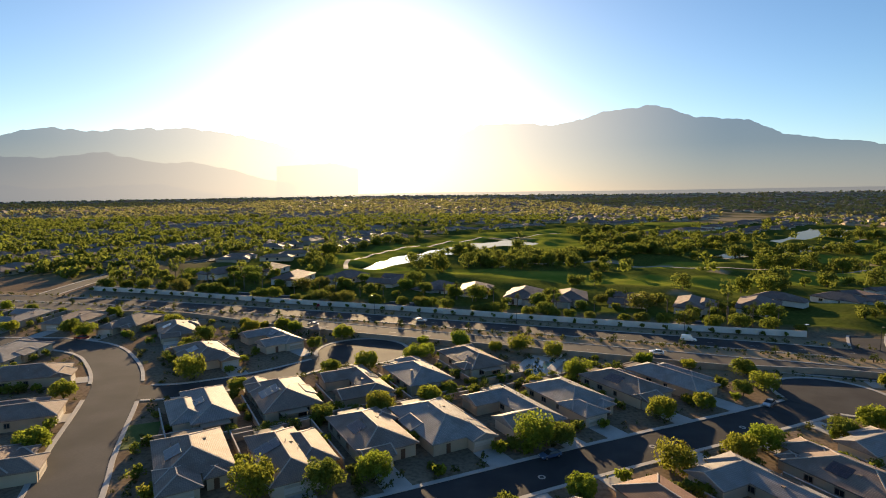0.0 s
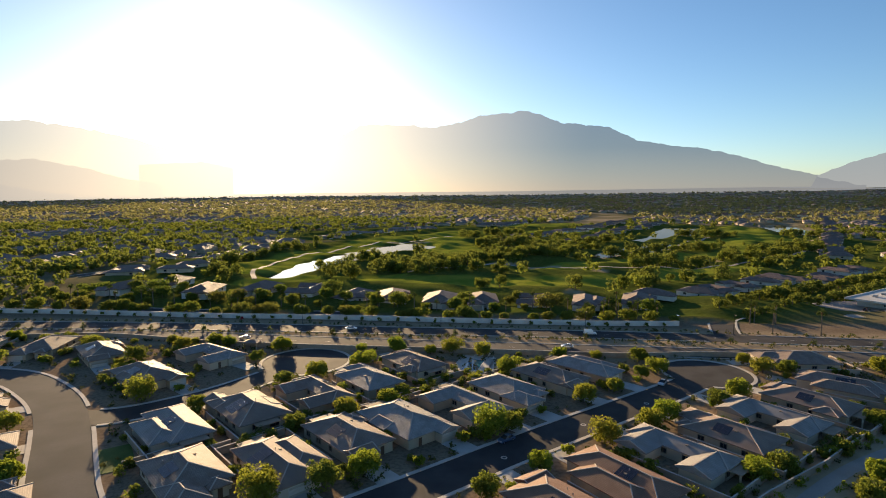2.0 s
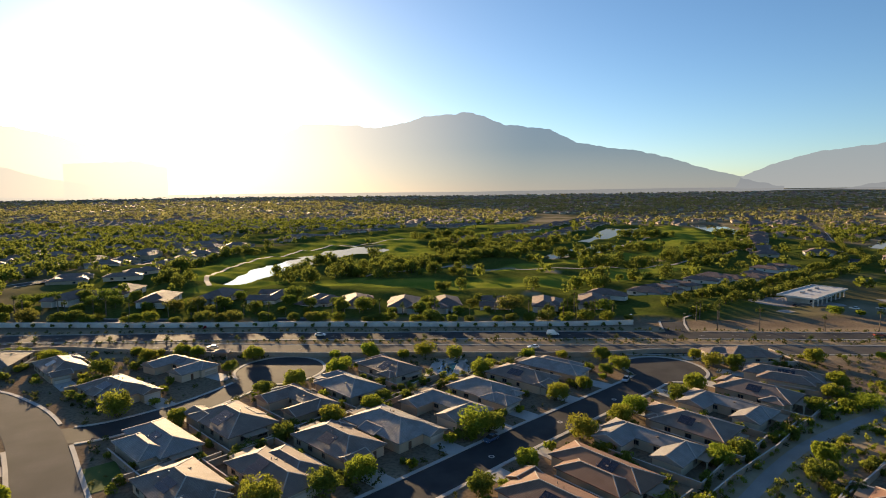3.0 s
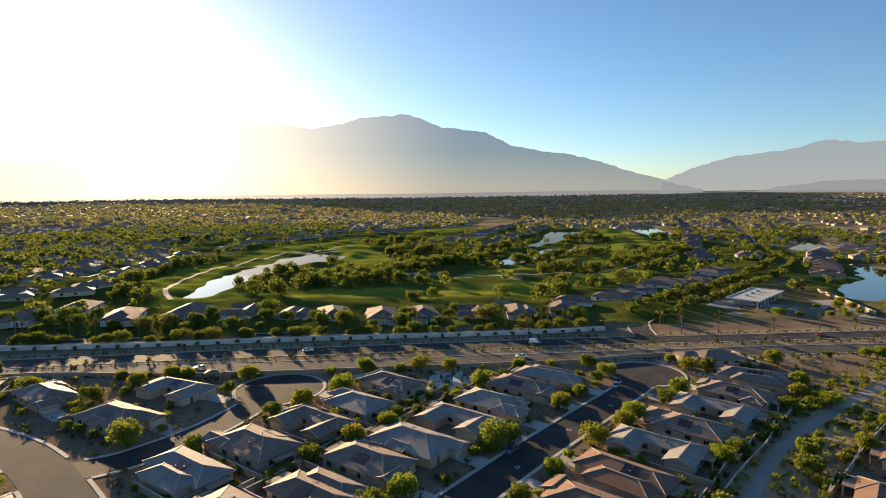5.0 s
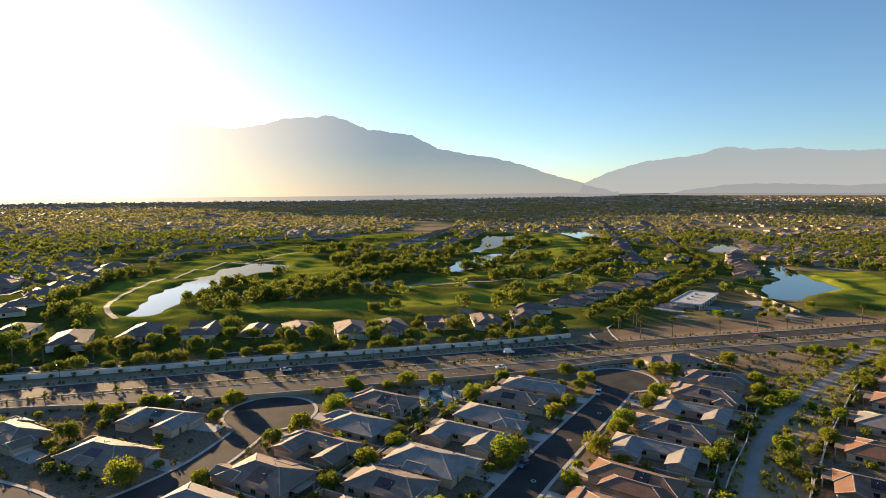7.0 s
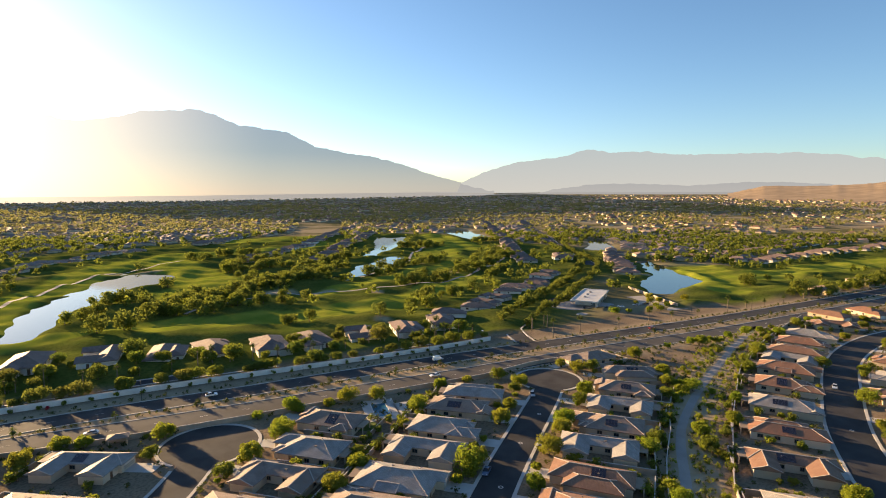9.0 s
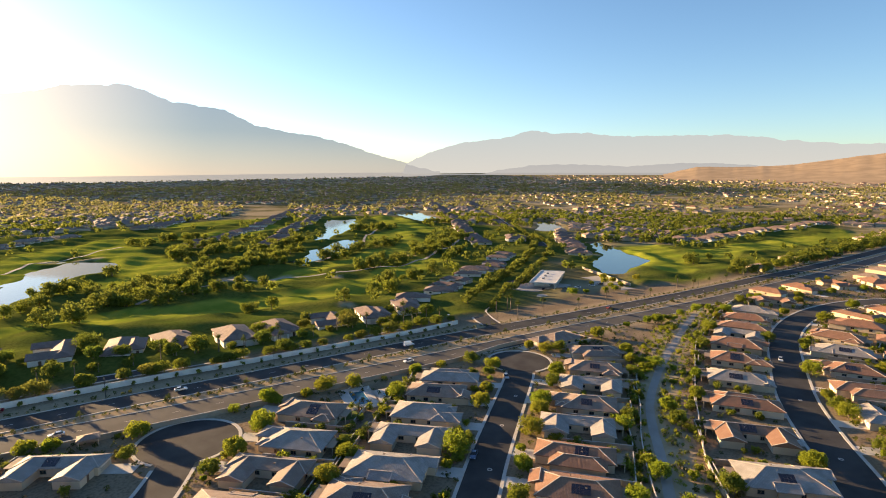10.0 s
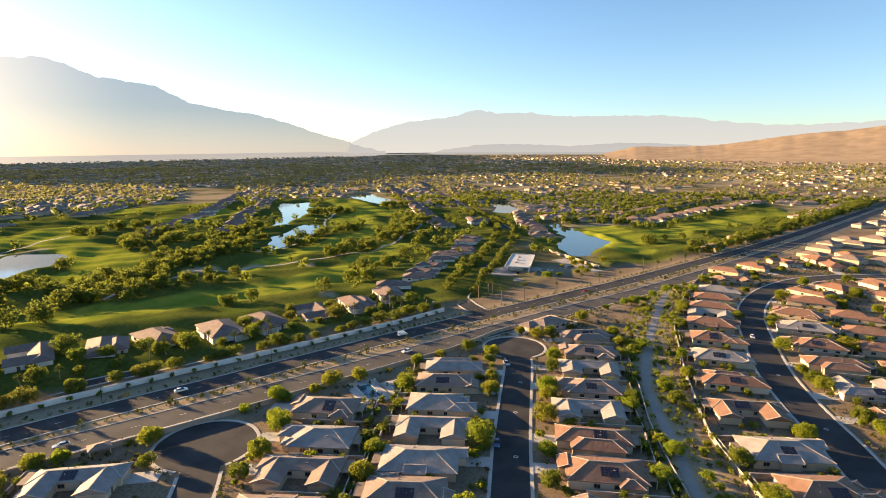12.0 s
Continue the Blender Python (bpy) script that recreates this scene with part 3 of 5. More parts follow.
# rock colour first; the next three colours are painted haze, given off as emission
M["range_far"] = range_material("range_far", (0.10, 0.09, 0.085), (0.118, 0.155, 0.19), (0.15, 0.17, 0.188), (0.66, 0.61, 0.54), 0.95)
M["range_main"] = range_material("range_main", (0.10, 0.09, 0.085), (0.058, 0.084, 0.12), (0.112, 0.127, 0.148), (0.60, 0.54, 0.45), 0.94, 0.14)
# the hill's warm glow is emission too, added to its sunlit rock
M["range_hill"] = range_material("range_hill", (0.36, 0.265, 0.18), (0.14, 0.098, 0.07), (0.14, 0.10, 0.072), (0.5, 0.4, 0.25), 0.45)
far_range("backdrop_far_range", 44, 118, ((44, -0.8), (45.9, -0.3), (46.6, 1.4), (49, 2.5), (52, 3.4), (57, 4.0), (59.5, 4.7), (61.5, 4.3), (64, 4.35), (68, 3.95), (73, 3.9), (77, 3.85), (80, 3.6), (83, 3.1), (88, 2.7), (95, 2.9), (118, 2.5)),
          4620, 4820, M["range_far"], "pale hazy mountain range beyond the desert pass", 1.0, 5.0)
# its long glowing apron covers valley floor lying in the range's shadow
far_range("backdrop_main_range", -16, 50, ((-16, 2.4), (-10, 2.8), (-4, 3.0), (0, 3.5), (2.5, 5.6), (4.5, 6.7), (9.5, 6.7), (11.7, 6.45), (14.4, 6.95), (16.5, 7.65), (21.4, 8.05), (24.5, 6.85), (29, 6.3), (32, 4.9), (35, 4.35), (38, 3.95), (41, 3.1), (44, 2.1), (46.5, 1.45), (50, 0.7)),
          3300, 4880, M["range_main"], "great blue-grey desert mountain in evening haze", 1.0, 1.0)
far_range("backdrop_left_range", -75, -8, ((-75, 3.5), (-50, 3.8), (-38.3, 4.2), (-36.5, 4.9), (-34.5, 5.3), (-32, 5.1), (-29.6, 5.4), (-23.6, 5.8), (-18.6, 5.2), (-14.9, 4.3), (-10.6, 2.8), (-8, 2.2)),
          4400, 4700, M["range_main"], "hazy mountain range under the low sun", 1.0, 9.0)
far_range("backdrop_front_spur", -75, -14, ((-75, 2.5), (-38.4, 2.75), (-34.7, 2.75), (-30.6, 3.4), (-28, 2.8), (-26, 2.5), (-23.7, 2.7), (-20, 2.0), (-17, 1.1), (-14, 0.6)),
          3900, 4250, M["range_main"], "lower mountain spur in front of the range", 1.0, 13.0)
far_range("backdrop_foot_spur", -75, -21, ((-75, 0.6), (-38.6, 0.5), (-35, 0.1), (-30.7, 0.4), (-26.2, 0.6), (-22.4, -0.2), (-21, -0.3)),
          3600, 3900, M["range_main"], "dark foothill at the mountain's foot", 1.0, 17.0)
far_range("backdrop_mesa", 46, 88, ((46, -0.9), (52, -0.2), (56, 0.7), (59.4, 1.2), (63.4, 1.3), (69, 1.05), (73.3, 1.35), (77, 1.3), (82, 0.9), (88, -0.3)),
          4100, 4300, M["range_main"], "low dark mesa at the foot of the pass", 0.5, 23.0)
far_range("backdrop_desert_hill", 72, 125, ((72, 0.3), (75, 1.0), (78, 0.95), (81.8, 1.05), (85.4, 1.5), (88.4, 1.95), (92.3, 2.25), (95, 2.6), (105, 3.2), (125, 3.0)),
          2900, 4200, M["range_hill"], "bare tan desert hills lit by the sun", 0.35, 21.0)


# ---- houses ----
def roof_wing(bm, caps, x0, x1, y0, y1, z, pitch, gable):
    """One hipped or gabled roof body with a thick eave; its ridge and hip lines go into caps."""
    along_x = (x1 - x0) >= (y1 - y0)
    half = (y1 - y0 if along_x else x1 - x0) / 2
    h = half * pitch
    if along_x:
        yc, inset = (y0 + y1) / 2, 0.0 if gable else half
        r0, r1 = Vector((x0 + inset, yc, z + h)), Vector((x1 - inset, yc, z + h))
    else:
        xc, inset = (x0 + x1) / 2, 0.0 if gable else half
        r0, r1 = Vector((xc, y0 + inset, z + h)), Vector((xc, y1 - inset, z + h))
    c = [Vector((x0, y0, z)), Vector((x1, y0, z)), Vector((x1, y1, z)), Vector((x0, y1, z))]
    lo = [p - Vector((0, 0, 0.24)) for p in c]
    b = [bm.verts.new(p) for p in c]
    l = [bm.verts.new(p) for p in lo]
    a0, a1 = bm.verts.new(r0), bm.verts.new(r1)
    if along_x:
        tops = ((b[0], b[1], a1, a0), (b[2], b[3], a0, a1), (b[1], b[2], a1), (b[3], b[0], a0))
        hips = ((c[0], r0), (c[3], r0), (c[1], r1), (c[2], r1))
    else:
        tops = ((b[1], b[2], a1, a0), (b[3], b[0], a0, a1), (b[0], b[1], a0), (b[2], b[3], a1))
        hips = ((c[0], r0), (c[1], r0), (c[2], r1), (c[3], r1))
    for f in tops:
        bm.faces.new(f)
    for i in range(4):
        bm.faces.new((b[i], l[i], l[(i + 1) % 4], b[(i + 1) % 4]))
    bm.faces.new(l[::-1])
    if (r1 - r0).length > 0.3:
        caps.append((r0, r1))
    caps.extend(hips)


def window(parent, x, y, z, w, h, face):
    """A window set on a wall; face: the side it looks to."""
    m = pose(x, y, z, rz={"+x": 90, "-x": -90, "+y": 180, "-y": 0}[face])
    bm = bmesh.new()
    for cx, cz, sx, sz in ((0, h / 2 + 0.06, w + 0.26, 0.13), (0, -h / 2 - 0.06, w + 0.26, 0.13), (-w / 2 - 0.06, 0, 0.13, h), (w / 2 + 0.06, 0, 0.13, h), (0, 0, 0.06, h)):
        add_box(bm, (cx, -0.05, cz), (sx, 0.14, sz), m)
    fr = part("window", bm, M["trim"], parent)
    bm = bmesh.new()
    add_box(bm, (0, -0.01, 0), (w, 0.04, h), m)
    part("pane", bm, M["glass"], fr, "dark reflecting window pane")


VARIANTS = [  # wings: x0, x1, y0, y1, eave, gabled; +x looks to the street
    dict(wings=((-12, 8, -7, 7, 2.95, 0), (2, 13, -7.3, 0.6, 2.8, 0), (5, 10.2, 0.9, 5.6, 2.7, 0)), garage=(13, -3.4), door=(10.2, 3.2)),
    dict(wings=((-11.5, 11, -6.6, 6.6, 3.0, 0), (-10, -3, 2.5, 8.4, 2.8, 0), (7, 13.2, -6.2, 0.4, 2.75, 1)), garage=(13.2, -2.9), door=(11, 3.0)),
    dict(wings=((-12.5, 12.4, -0.6, 7.4, 2.95, 0), (-12.3, -4.2, -7.4, 3.4, 2.9, 1), (2.6, 11.2, -7.4, 3.4, 2.85, 1)), garage=(12.4, 3.6), door=(11.2, -3.0)),
    dict(wings=((-12, 12, -7.2, 3.6, 2.95, 0), (-9.5, 7.4, -1, 7.6, 2.8, 0)), garage=(12, -2.0), door=(7.4, 5.2)),
    dict(wings=((-12.6, 10.5, -7.4, 7.2, 2.95, 0), (4, 13, 1.0, 7.5, 2.85, 1), (-5, 1.5, -8.2, -2, 2.75, 1)), garage=(13, 4.2), door=(10.5, -3.2)),
    dict(wings=((-12.5, 12.4, -7.4, 0.6, 2.95, 0), (-12.3, -4.2, -3.4, 7.4, 2.9, 1), (2.6, 11.2, -3.4, 7.4, 2.85, 1)), garage=(12.4, -3.6), door=(11.2, 3.0)),
]


def build_house(spec, roof, wall, detail):
    """detail 2: all parts; 1: no relief on doors and roof; 0: walls, roof and window openings."""
    root = new("house")
    roof_bm, wall_bm = bmesh.new(), bmesh.new()
    gx_, gy_ = spec["garage"]
    for k, (x0, x1, y0, y1, eave, gable) in enumerate(spec["wings"]):
        bm = wall_bm if detail == 0 else bmesh.new()
        add_box(bm, ((x0 + x1) / 2, (y0 + y1) / 2, eave / 2 - 0.1), (x1 - x0 - 1.2, y1 - y0 - 1.2, eave + 0.1 - 0.01 * k))
        if gable and (x1 - x0) < (y1 - y0):
            half, xc = (x1 - x0) / 2 - 0.6, (x0 + x1) / 2
            for yy, sgn in ((y0 + 0.6, 1), (y1 - 0.6, -1)):
                t = [bm.verts.new((xc + q, yy + d, eave - 0.06 + hh)) for d in (0, 0.2 * sgn) for q, hh in ((-half, 0), (half, 0), (0, half * 0.37))]
                bm.faces.new((t[0], t[1], t[2])), bm.faces.new((t[5], t[4], t[3]))
                for i in range(3):
                    bm.faces.new((t[i], t[(i + 1) % 3], t[3 + (i + 1) % 3], t[3 + i]))
        if gable and (x1 - x0) >= (y1 - y0):
            half = (y1 - y0) / 2 - 0.6
            for xx, s in ((x0 + 0.6, 1), (x1 - 0.6, -1)):
                yc = (y0 + y1) / 2
                t = [bm.verts.new((xx + d, yc + q, eave - 0.06 + hh)) for d in (0, 0.2 * s) for q, hh in ((-half, 0), (half, 0), (0, half * 0.37))]
                bm.faces.new((t[0], t[1], t[2])), bm.faces.new((t[5], t[4], t[3]))
                for i in range(3):
                    bm.faces.new((t[i], t[(i + 1) % 3], t[3 + (i + 1) % 3], t[3 + i]))
        if detail:
            part("wall", bm, wall, root)
        if detail:
            wing_bm, caps = bmesh.new(), []
            roof_wing(wing_bm, caps, x0, x1, y0, y1, eave, 0.37, gable)
            wing = part("roof", wing_bm, roof, root)
            for a, b in caps if detail == 2 else ():
                beam("ridge_cap", a + Vector((0, 0, 0.03)), b + Vector((0, 0, 0.03)), 0.26, 0.14, M["cap"], wing)
        else:
            roof_wing(roof_bm, [], x0, x1, y0, y1, eave, 0.37, gable)
    if detail == 0:
        part("wall", wall_bm, wall, root)
        part("roof", roof_bm, roof, root)
    else:
        wall_bm.free(), roof_bm.free()
    x0, x1, y0, y1, eave, gable = spec["wings"][0]
    yc, half = (y0 + y1) / 2, (y1 - y0) / 2
    if detail == 0:
        for wx, wy, sx, sy in ((-6.0, y0 + 0.58, 1.8, 0.1), (1.5, y0 + 0.58, 1.4, 0.1), (-4.0, y1 - 0.58, 1.8, 0.1), (x0 + 0.58, yc, 0.1, 2.6)):
            box("window", (wx, wy, 1.5), (sx, sy, 1.3), M["glass"], root)
        box("garage_door", (gx_ - 0.57, gy_, 1.12), (0.08, 4.9, 2.24), M["garage"], root)
        return root
    g = box("garage_door", (gx_ - 0.57, gy_, 1.12), (0.08, 4.9, 2.24), M["garage"], root)
    if detail == 2:
        for i in range(4):
            box("panel", (gx_ - 0.52, gy_, 0.30 + 0.55 * i), (0.05, 4.7, 0.48), M["garage"], g)
    dx, dy = spec["door"]
    box("front_door", (dx - 0.57, dy, 1.05), (0.08, 1.0, 2.1), M["door"], root)
    for wx in ((-8.5, -3.5, 2.0) if detail == 2 else (-7.0, 1.0)):
        window(root, wx, y0 + 0.6, 1.55, 1.6 if wx < 0 else 1.0, 1.1, "-y")
        window(root, wx + 0.7, y1 - 0.6, 1.55, 1.5, 1.1, "+y")
    window(root, x0 + 0.6, yc - 2.5, 1.3, 2.6, 1.9, "-x")
    window(root, x0 + 0.6, yc + 2.8, 1.55, 1.5, 1.2, "-x")
    if detail == 2:
        rnd = random.Random(int(gy_ * 10) + 3)
        for i in range(2):
            px, side = rnd.uniform(x0 + 7, x1 - 7), rnd.choice((-1, 1))
            off = rnd.uniform(0.15, 0.6) * half
            zz = eave + 0.37 * (half - off)
            bm = bmesh.new()
            bmesh.ops.create_cone(bm, cap_ends=True, segments=8, radius1=0.09, radius2=0.09, depth=0.8, matrix=Matrix.Translation((px, yc + side * off, zz + 0.15)))
            part("vent_pipe", bm, M["metal"], root)
        cover = box("patio_cover", (x0 - 0.9, yc + 0.3, eave - 0.42), (3.2, 6.4, 0.22), M["trim"], root, "flat timber patio cover", bevel=0.03)
        for py in (-2.6, 3.2):
            box("post", (x0 - 2.2, yc + py, (eave - 0.5) / 2), (0.32, 0.32, eave - 0.5), wall, cover)
        box("roof_vent", ((x0 + x1) / 2 - 2.0, yc + 0.4 * half, eave + 0.37 * half * 0.6 + 0.1), (0.6, 0.6, 0.22), M["trim"], root)
    return root


HOUSES = {}
PLACED = []


def house(x, y, heading, variant, roof="roof", wall="stucco", detail=2, label="", group="houses", size=1.0):
    """heading: the compass of its street side, in degrees from +x."""
    key = (variant, roof, wall, detail)
    m = pose(x, y, float(ground_height(np.array([x]), np.array([y]))[0]) if math.hypot(x, y) > 300 else 0.0, rz=heading)
    if key not in HOUSES:
        HOUSES[key] = build_house(VARIANTS[variant], M[roof], M[wall], detail)
        ob = HOUSES[key]
    else:
        ob = copy_thing(HOUSES[key], m)
    m = m @ Matrix.Scale(size, 4)
    ob.matrix_basis = m
    tagged(ob, label or "single-storey stucco house with a hipped concrete tile roof", "house", group)
    PLACED.append((x, y, heading, 13.0, 8.0))
    return m


def driveway(m, variant, reach):
    gx_, gy_ = VARIANTS[variant]["garage"]
    for k in range(1, 24):
        p = m @ Vector((gx_ - 0.6 + k * 0.5, gy_, 0))
        if on_road(p.x, p.y, 0.9)[0]:
            reach = k * 0.5
            break
    if reach < 1.5:
        return
    bm = bmesh.new()
    for i in range(2):
        add_box(bm, (gx_ - 0.6 + reach * (0.25 + 0.5 * i), gy_, 0.02), (reach / 2 - 0.04, 5.6, 0.16), m)
    tagged(part("driveway", bm, M["concrete"]), "pale concrete driveway with a joint across it", "driveway", "driveways", "structure")


solar = {}


def solar_array(m, variant, side, cols, rows, x_off=-1.0):
    x0, x1, y0, y1, eave, gable = VARIANTS[variant]["wings"][0]
    yc, half = (y0 + y1) / 2, (y1 - y0) / 2
    rows = 2 if half < 5 else rows
    off = half * 0.5
    place = m @ pose(x_off, yc + side * off, eave + 0.37 * (half - off) + 0.16, rx=-math.degrees(math.atan(0.37)) * side)
    if (cols, rows) not in solar:
        root = new("solar_array")
        bm = bmesh.new()
        for s in (-1, 1):
            add_box(bm, (0, s * rows * 0.5, -0.06), (cols * 1.04, 0.05, 0.06))
        part("rail", bm, M["metal"], root)
        cell = None
        for i in range(cols):
            for j in range(rows):
                if cell is None:
                    bm = bmesh.new()
                    add_box(bm, (0, 0, 0), (1.0, 1.62, 0.04), None, 0.01)
                    ob = part("panel", bm, M["panel"], root)
                    cell = ob.data
                else:
                    ob = new("panel", cell)
                    ob.parent = root
                ob.location = ((i - (cols - 1) / 2) * 1.03, (j - (rows - 1) / 2) * 1.66, 0)
        root.matrix_basis = place
        solar[(cols, rows)] = root
    else:
        root = copy_thing(solar[(cols, rows)], place)
    tagged(root, "dark blue solar panels on a tiled roof slope", "solar panels", "solar arrays")


# near streets: x, y, street-side heading, variant, tree side, solar side
BLOCK_W1 = ((64, 148.5, -58, 3, 1, 0), (48.5, 142.5, -60, 1, -1, -1), (32.3, 133.8, -61, 0, 1, 0), (16, 126, -61, 2, -1, 0), (-0.8, 118, -61, 4, 1, 0), (-15.5, 113, -60, 1, -1, -1), (-29.5, 103, -60, 3, 1, -1), (-48, 101, -60, 0, 1, -1))
BLOCK_W2 = ((8.6, 165.3, 118, 1, 1, 1), (-8.2, 152.5, 119, 0, -1, 0), (-24, 143.5, 119, 5, 1, -1), (-41, 135.3, 120, 4, 1, 1), (-57.8, 127, 121, 3, -1, 1))
BLOCK_E1 = ((137, 140, 165, 0, 1, 0), (129.5, 116, 128, 3, -1, 1), (109.5, 107.6, 114, 1, 1, 1), (90.6, 101.2, 113, 5, -1, -1), (73, 95.6, 115, 0, 1, 1), (55, 89.4, 116, 5, 1, -1), (36.8, 81.4, 113, 3, -1, 1), (21.5, 73.4, 115, 1, 1, 1), (3, 64, 116, 2, 1, 1))
BLOCK_F = ((300, 70, -70, 2, 1, 0), (262, 75, -83, 0, 1, 0), (240, 75, -83, 1, -1, 0), (220, 73, -83, 3, 1, 0), (202, 71, -82, 2, 1, 0), (184, 68, -80, 4, -1, 0), (160, 63, -76, 0, 1, -1), (134, 58.5, -74, 1, 1, -1), (110, 51.5, -70, 3, -1, -1), (84, 43.5, -66, 2, 1, -1), (61, 32.5, -62, 4, 1, -1), (44, 22, -60, 0, -1, -1))
BLOCK_G = ((228, 32, 85, 1, 1, 0), (201, 29, 98, 4, -1, 1), (174, 25, 104, 0, 1, 1), (150, 17.5, 108, 3, 1, 0), (127, 8.5, 114, 2, -1, 1), (106, -3, 118, 1, 1, 1), (88, -14, 120, 4, 1, 1))
BLOCK_G2 = ((238, 6, -90, 0, 1, 0), (210, 2, -84, 3, 1, 0), (184, -2, -78, 1, 1, 0), (160, -10, -74, 2, -1, 0), (288, 26, 60, 2, 1, 0), (262, 26, 90, 4, -1, 0), (311, 14, 50, 0, 1, 0), (338, -10, 40, 3, 1, 0), (395, 12, 200, 1, 1, 0), (420, 22, 210, 4, 1, 0), (360, 62, 240, 0, 1, 0), (332, 78, 250, 3, 1, 0), (392, 44, 225, 2, 1, 0), (455, 0, 200, 1, 1, 0), (300, -14, 60, 1, 1, 0), (270, -20, 90, 2, 1, 0))
BLOCK_A = ((-60, 189, -48, 2, 1, -1), (-75, 170, -52, 4, -1, -1), (-99, 201, -60, 1, 1, -1), (-122, 213, -95, 0, -1, 0), (-148, 219, -92, 3, 1, -1), (-173, 221, -90, 2, 1, 0), (-198, 222, -90, 1, 1, 0), (-138, 172, 90, 4, 1, 0), (-117, 150, 20, 1, 1, 0), (-101, 123, 22, 3, -1, 0), (-88, 98, 22, 0, 1, 0), (-165, 168, 90, 2, 1, 0), (-192, 164, 90, 0, 1, 0))
BLOCK_N = ((-132, 326, 250, 1, 1, 0), (-112, 350, 250, 4, 1, 0), (-88, 314, 250, 4, 1, 0), (-54, 307, 250, 0, 1, 0), (-30, 302, 255, 2, 1, 0), (-5, 291, 255, 3, 1, 0), (18, 282, 255, 1, 1, 0), (42, 270, 255, 4, 1, 0), (63, 260, 255, 0, 1, 0), (88, 254, 255, 2, 1, 0), (114, 246, 255, 3, 1, 0), (141, 243, 250, 1, 1, 0), (160, 252, 300, 0, 1, 0), (187, 255, 290, 4, 1, 0), (206, 263, 290, 2, 1, 0), (225, 270, 290, 2, 1, 0), (244, 275, 290, 3, 1, 0), (263, 280, 290, 0, 1, 0), (283, 285, 290, 1, 1, 0), (303, 290, 290, 1, 1, 0), (320, 297, 292, 0, 1, 0), (338, 304, 295, 3, 1, 0), (356, 312, 295, 2, 1, 0), (374, 321, 295, 4, 1, 0))
TREE_SPOTS, PALM_SPOTS, BUSH_SPOTS = [], [], []
# tile colours along a row: grey, brown, red-brown
TILES = {"houses backing on the same lots": "gbggg" + "bbb", "houses along the wash": "bbbgbgrr" + "b", "houses round the bend": "gbbbbgb"}
yard_rng = random.Random(5)
WALLS = []
for block, group, roof in ((BLOCK_W1, "houses backing on the same lots", "roof"), (BLOCK_W2, "houses backing on the same lots", "roof"), (BLOCK_E1, "houses along the wash", "roof"),
                           (BLOCK_F, "houses along the curved street", "roof_red"), (BLOCK_G, "houses along the curved street", "roof_red"), (BLOCK_G2, "houses along the curved street", "roof_red"),
                           (BLOCK_A, "houses round the bend", "roof"), (BLOCK_N, "houses along the golf course", "roof_mauve")):
    for k, (x, y, heading, variant, tree, sol) in enumerate(block):
        lite = block is BLOCK_G2 or block is BLOCK_N
        tile = {"g": "roof_grey", "r": "roof_red", "b": "roof"}[TILES[group][k % len(TILES[group])]] if group in TILES and block is not BLOCK_W2 else "roof_grey" if (lite is False and k % 3 == 1) else roof
        text = "single-storey house with white stucco walls and mauve-brown tile roof" if block is BLOCK_N else "single-storey tan stucco house with %s tile hip roof" % {"roof_red": "reddish-brown", "roof_grey": "pale grey"}.get(tile, "grey-brown")
        if block is BLOCK_N:
            x, y, heading = x + yard_rng.uniform(-2, 2), y + yard_rng.uniform(-2, 3), heading + yard_rng.uniform(-14, 14)
        m = house(x, y, heading, variant, tile, "white_stucco" if block is BLOCK_N else "stucco", 1 if lite else 2, text, group, (1.16 if x < 150 else 0.92) if block is BLOCK_N else 0.96)
        if block is BLOCK_N:
            continue
        driveway(m, variant, 9.0)
        if sol:
            solar_array(m, variant, sol, 5 if k % 2 else 4, 2 if k % 3 else 3, -2.0 + (k % 3))
        for q in range(3):
            extra = m @ Vector((yard_rng.uniform(-17, 18), yard_rng.choice((-1, 1)) * yard_rng.uniform(7.6, 9.4), 0)) if q else m @ Vector((yard_rng.uniform(13.5, 18), yard_rng.uniform(-7, 7), 0))
            BUSH_SPOTS.append((extra.x, extra.y))
        for dx in (15.6, 14.6, 13.6, 12.4, 11.0):
            spot = m @ Vector((dx, tree * 8.45, 0))
            if not on_road(spot.x, spot.y, 1.6)[0]:
                TREE_SPOTS.append((spot.x, spot.y))
                break
        if k % 2 and m.translation.y > 60:
            spot = m @ Vector((13.2, -tree * 8.45, 0))
            if not on_road(spot.x, spot.y, 1.6)[0]:
                TREE_SPOTS.append((spot.x, spot.y))
        back = m @ Vector((-15.5, (k % 5) * 3 - 6, 0))
        (PALM_SPOTS if k % 3 == 0 else TREE_SPOTS).append((back.x, back.y))
        if not lite:
            WALLS.append((m @ Vector((-17, 8.9, 0)), m @ Vector((6, 8.9, 0))))
            WALLS.append((m @ Vector((-17, -8.7, 0)), m @ Vector((-17, 8.7, 0))))


def clear_of_houses(x, y, pad=1.5):
    for hx, hy, ang, a, b in PLACED:
        dx, dy = x - hx, y - hy
        if abs(dx) < 30 and abs(dy) < 30:
            c, s = math.cos(radians(ang)), math.sin(radians(ang))
            if abs(dx * c + dy * s) < a + pad and abs(dy * c - dx * s) < b + pad:
                return False
    return True


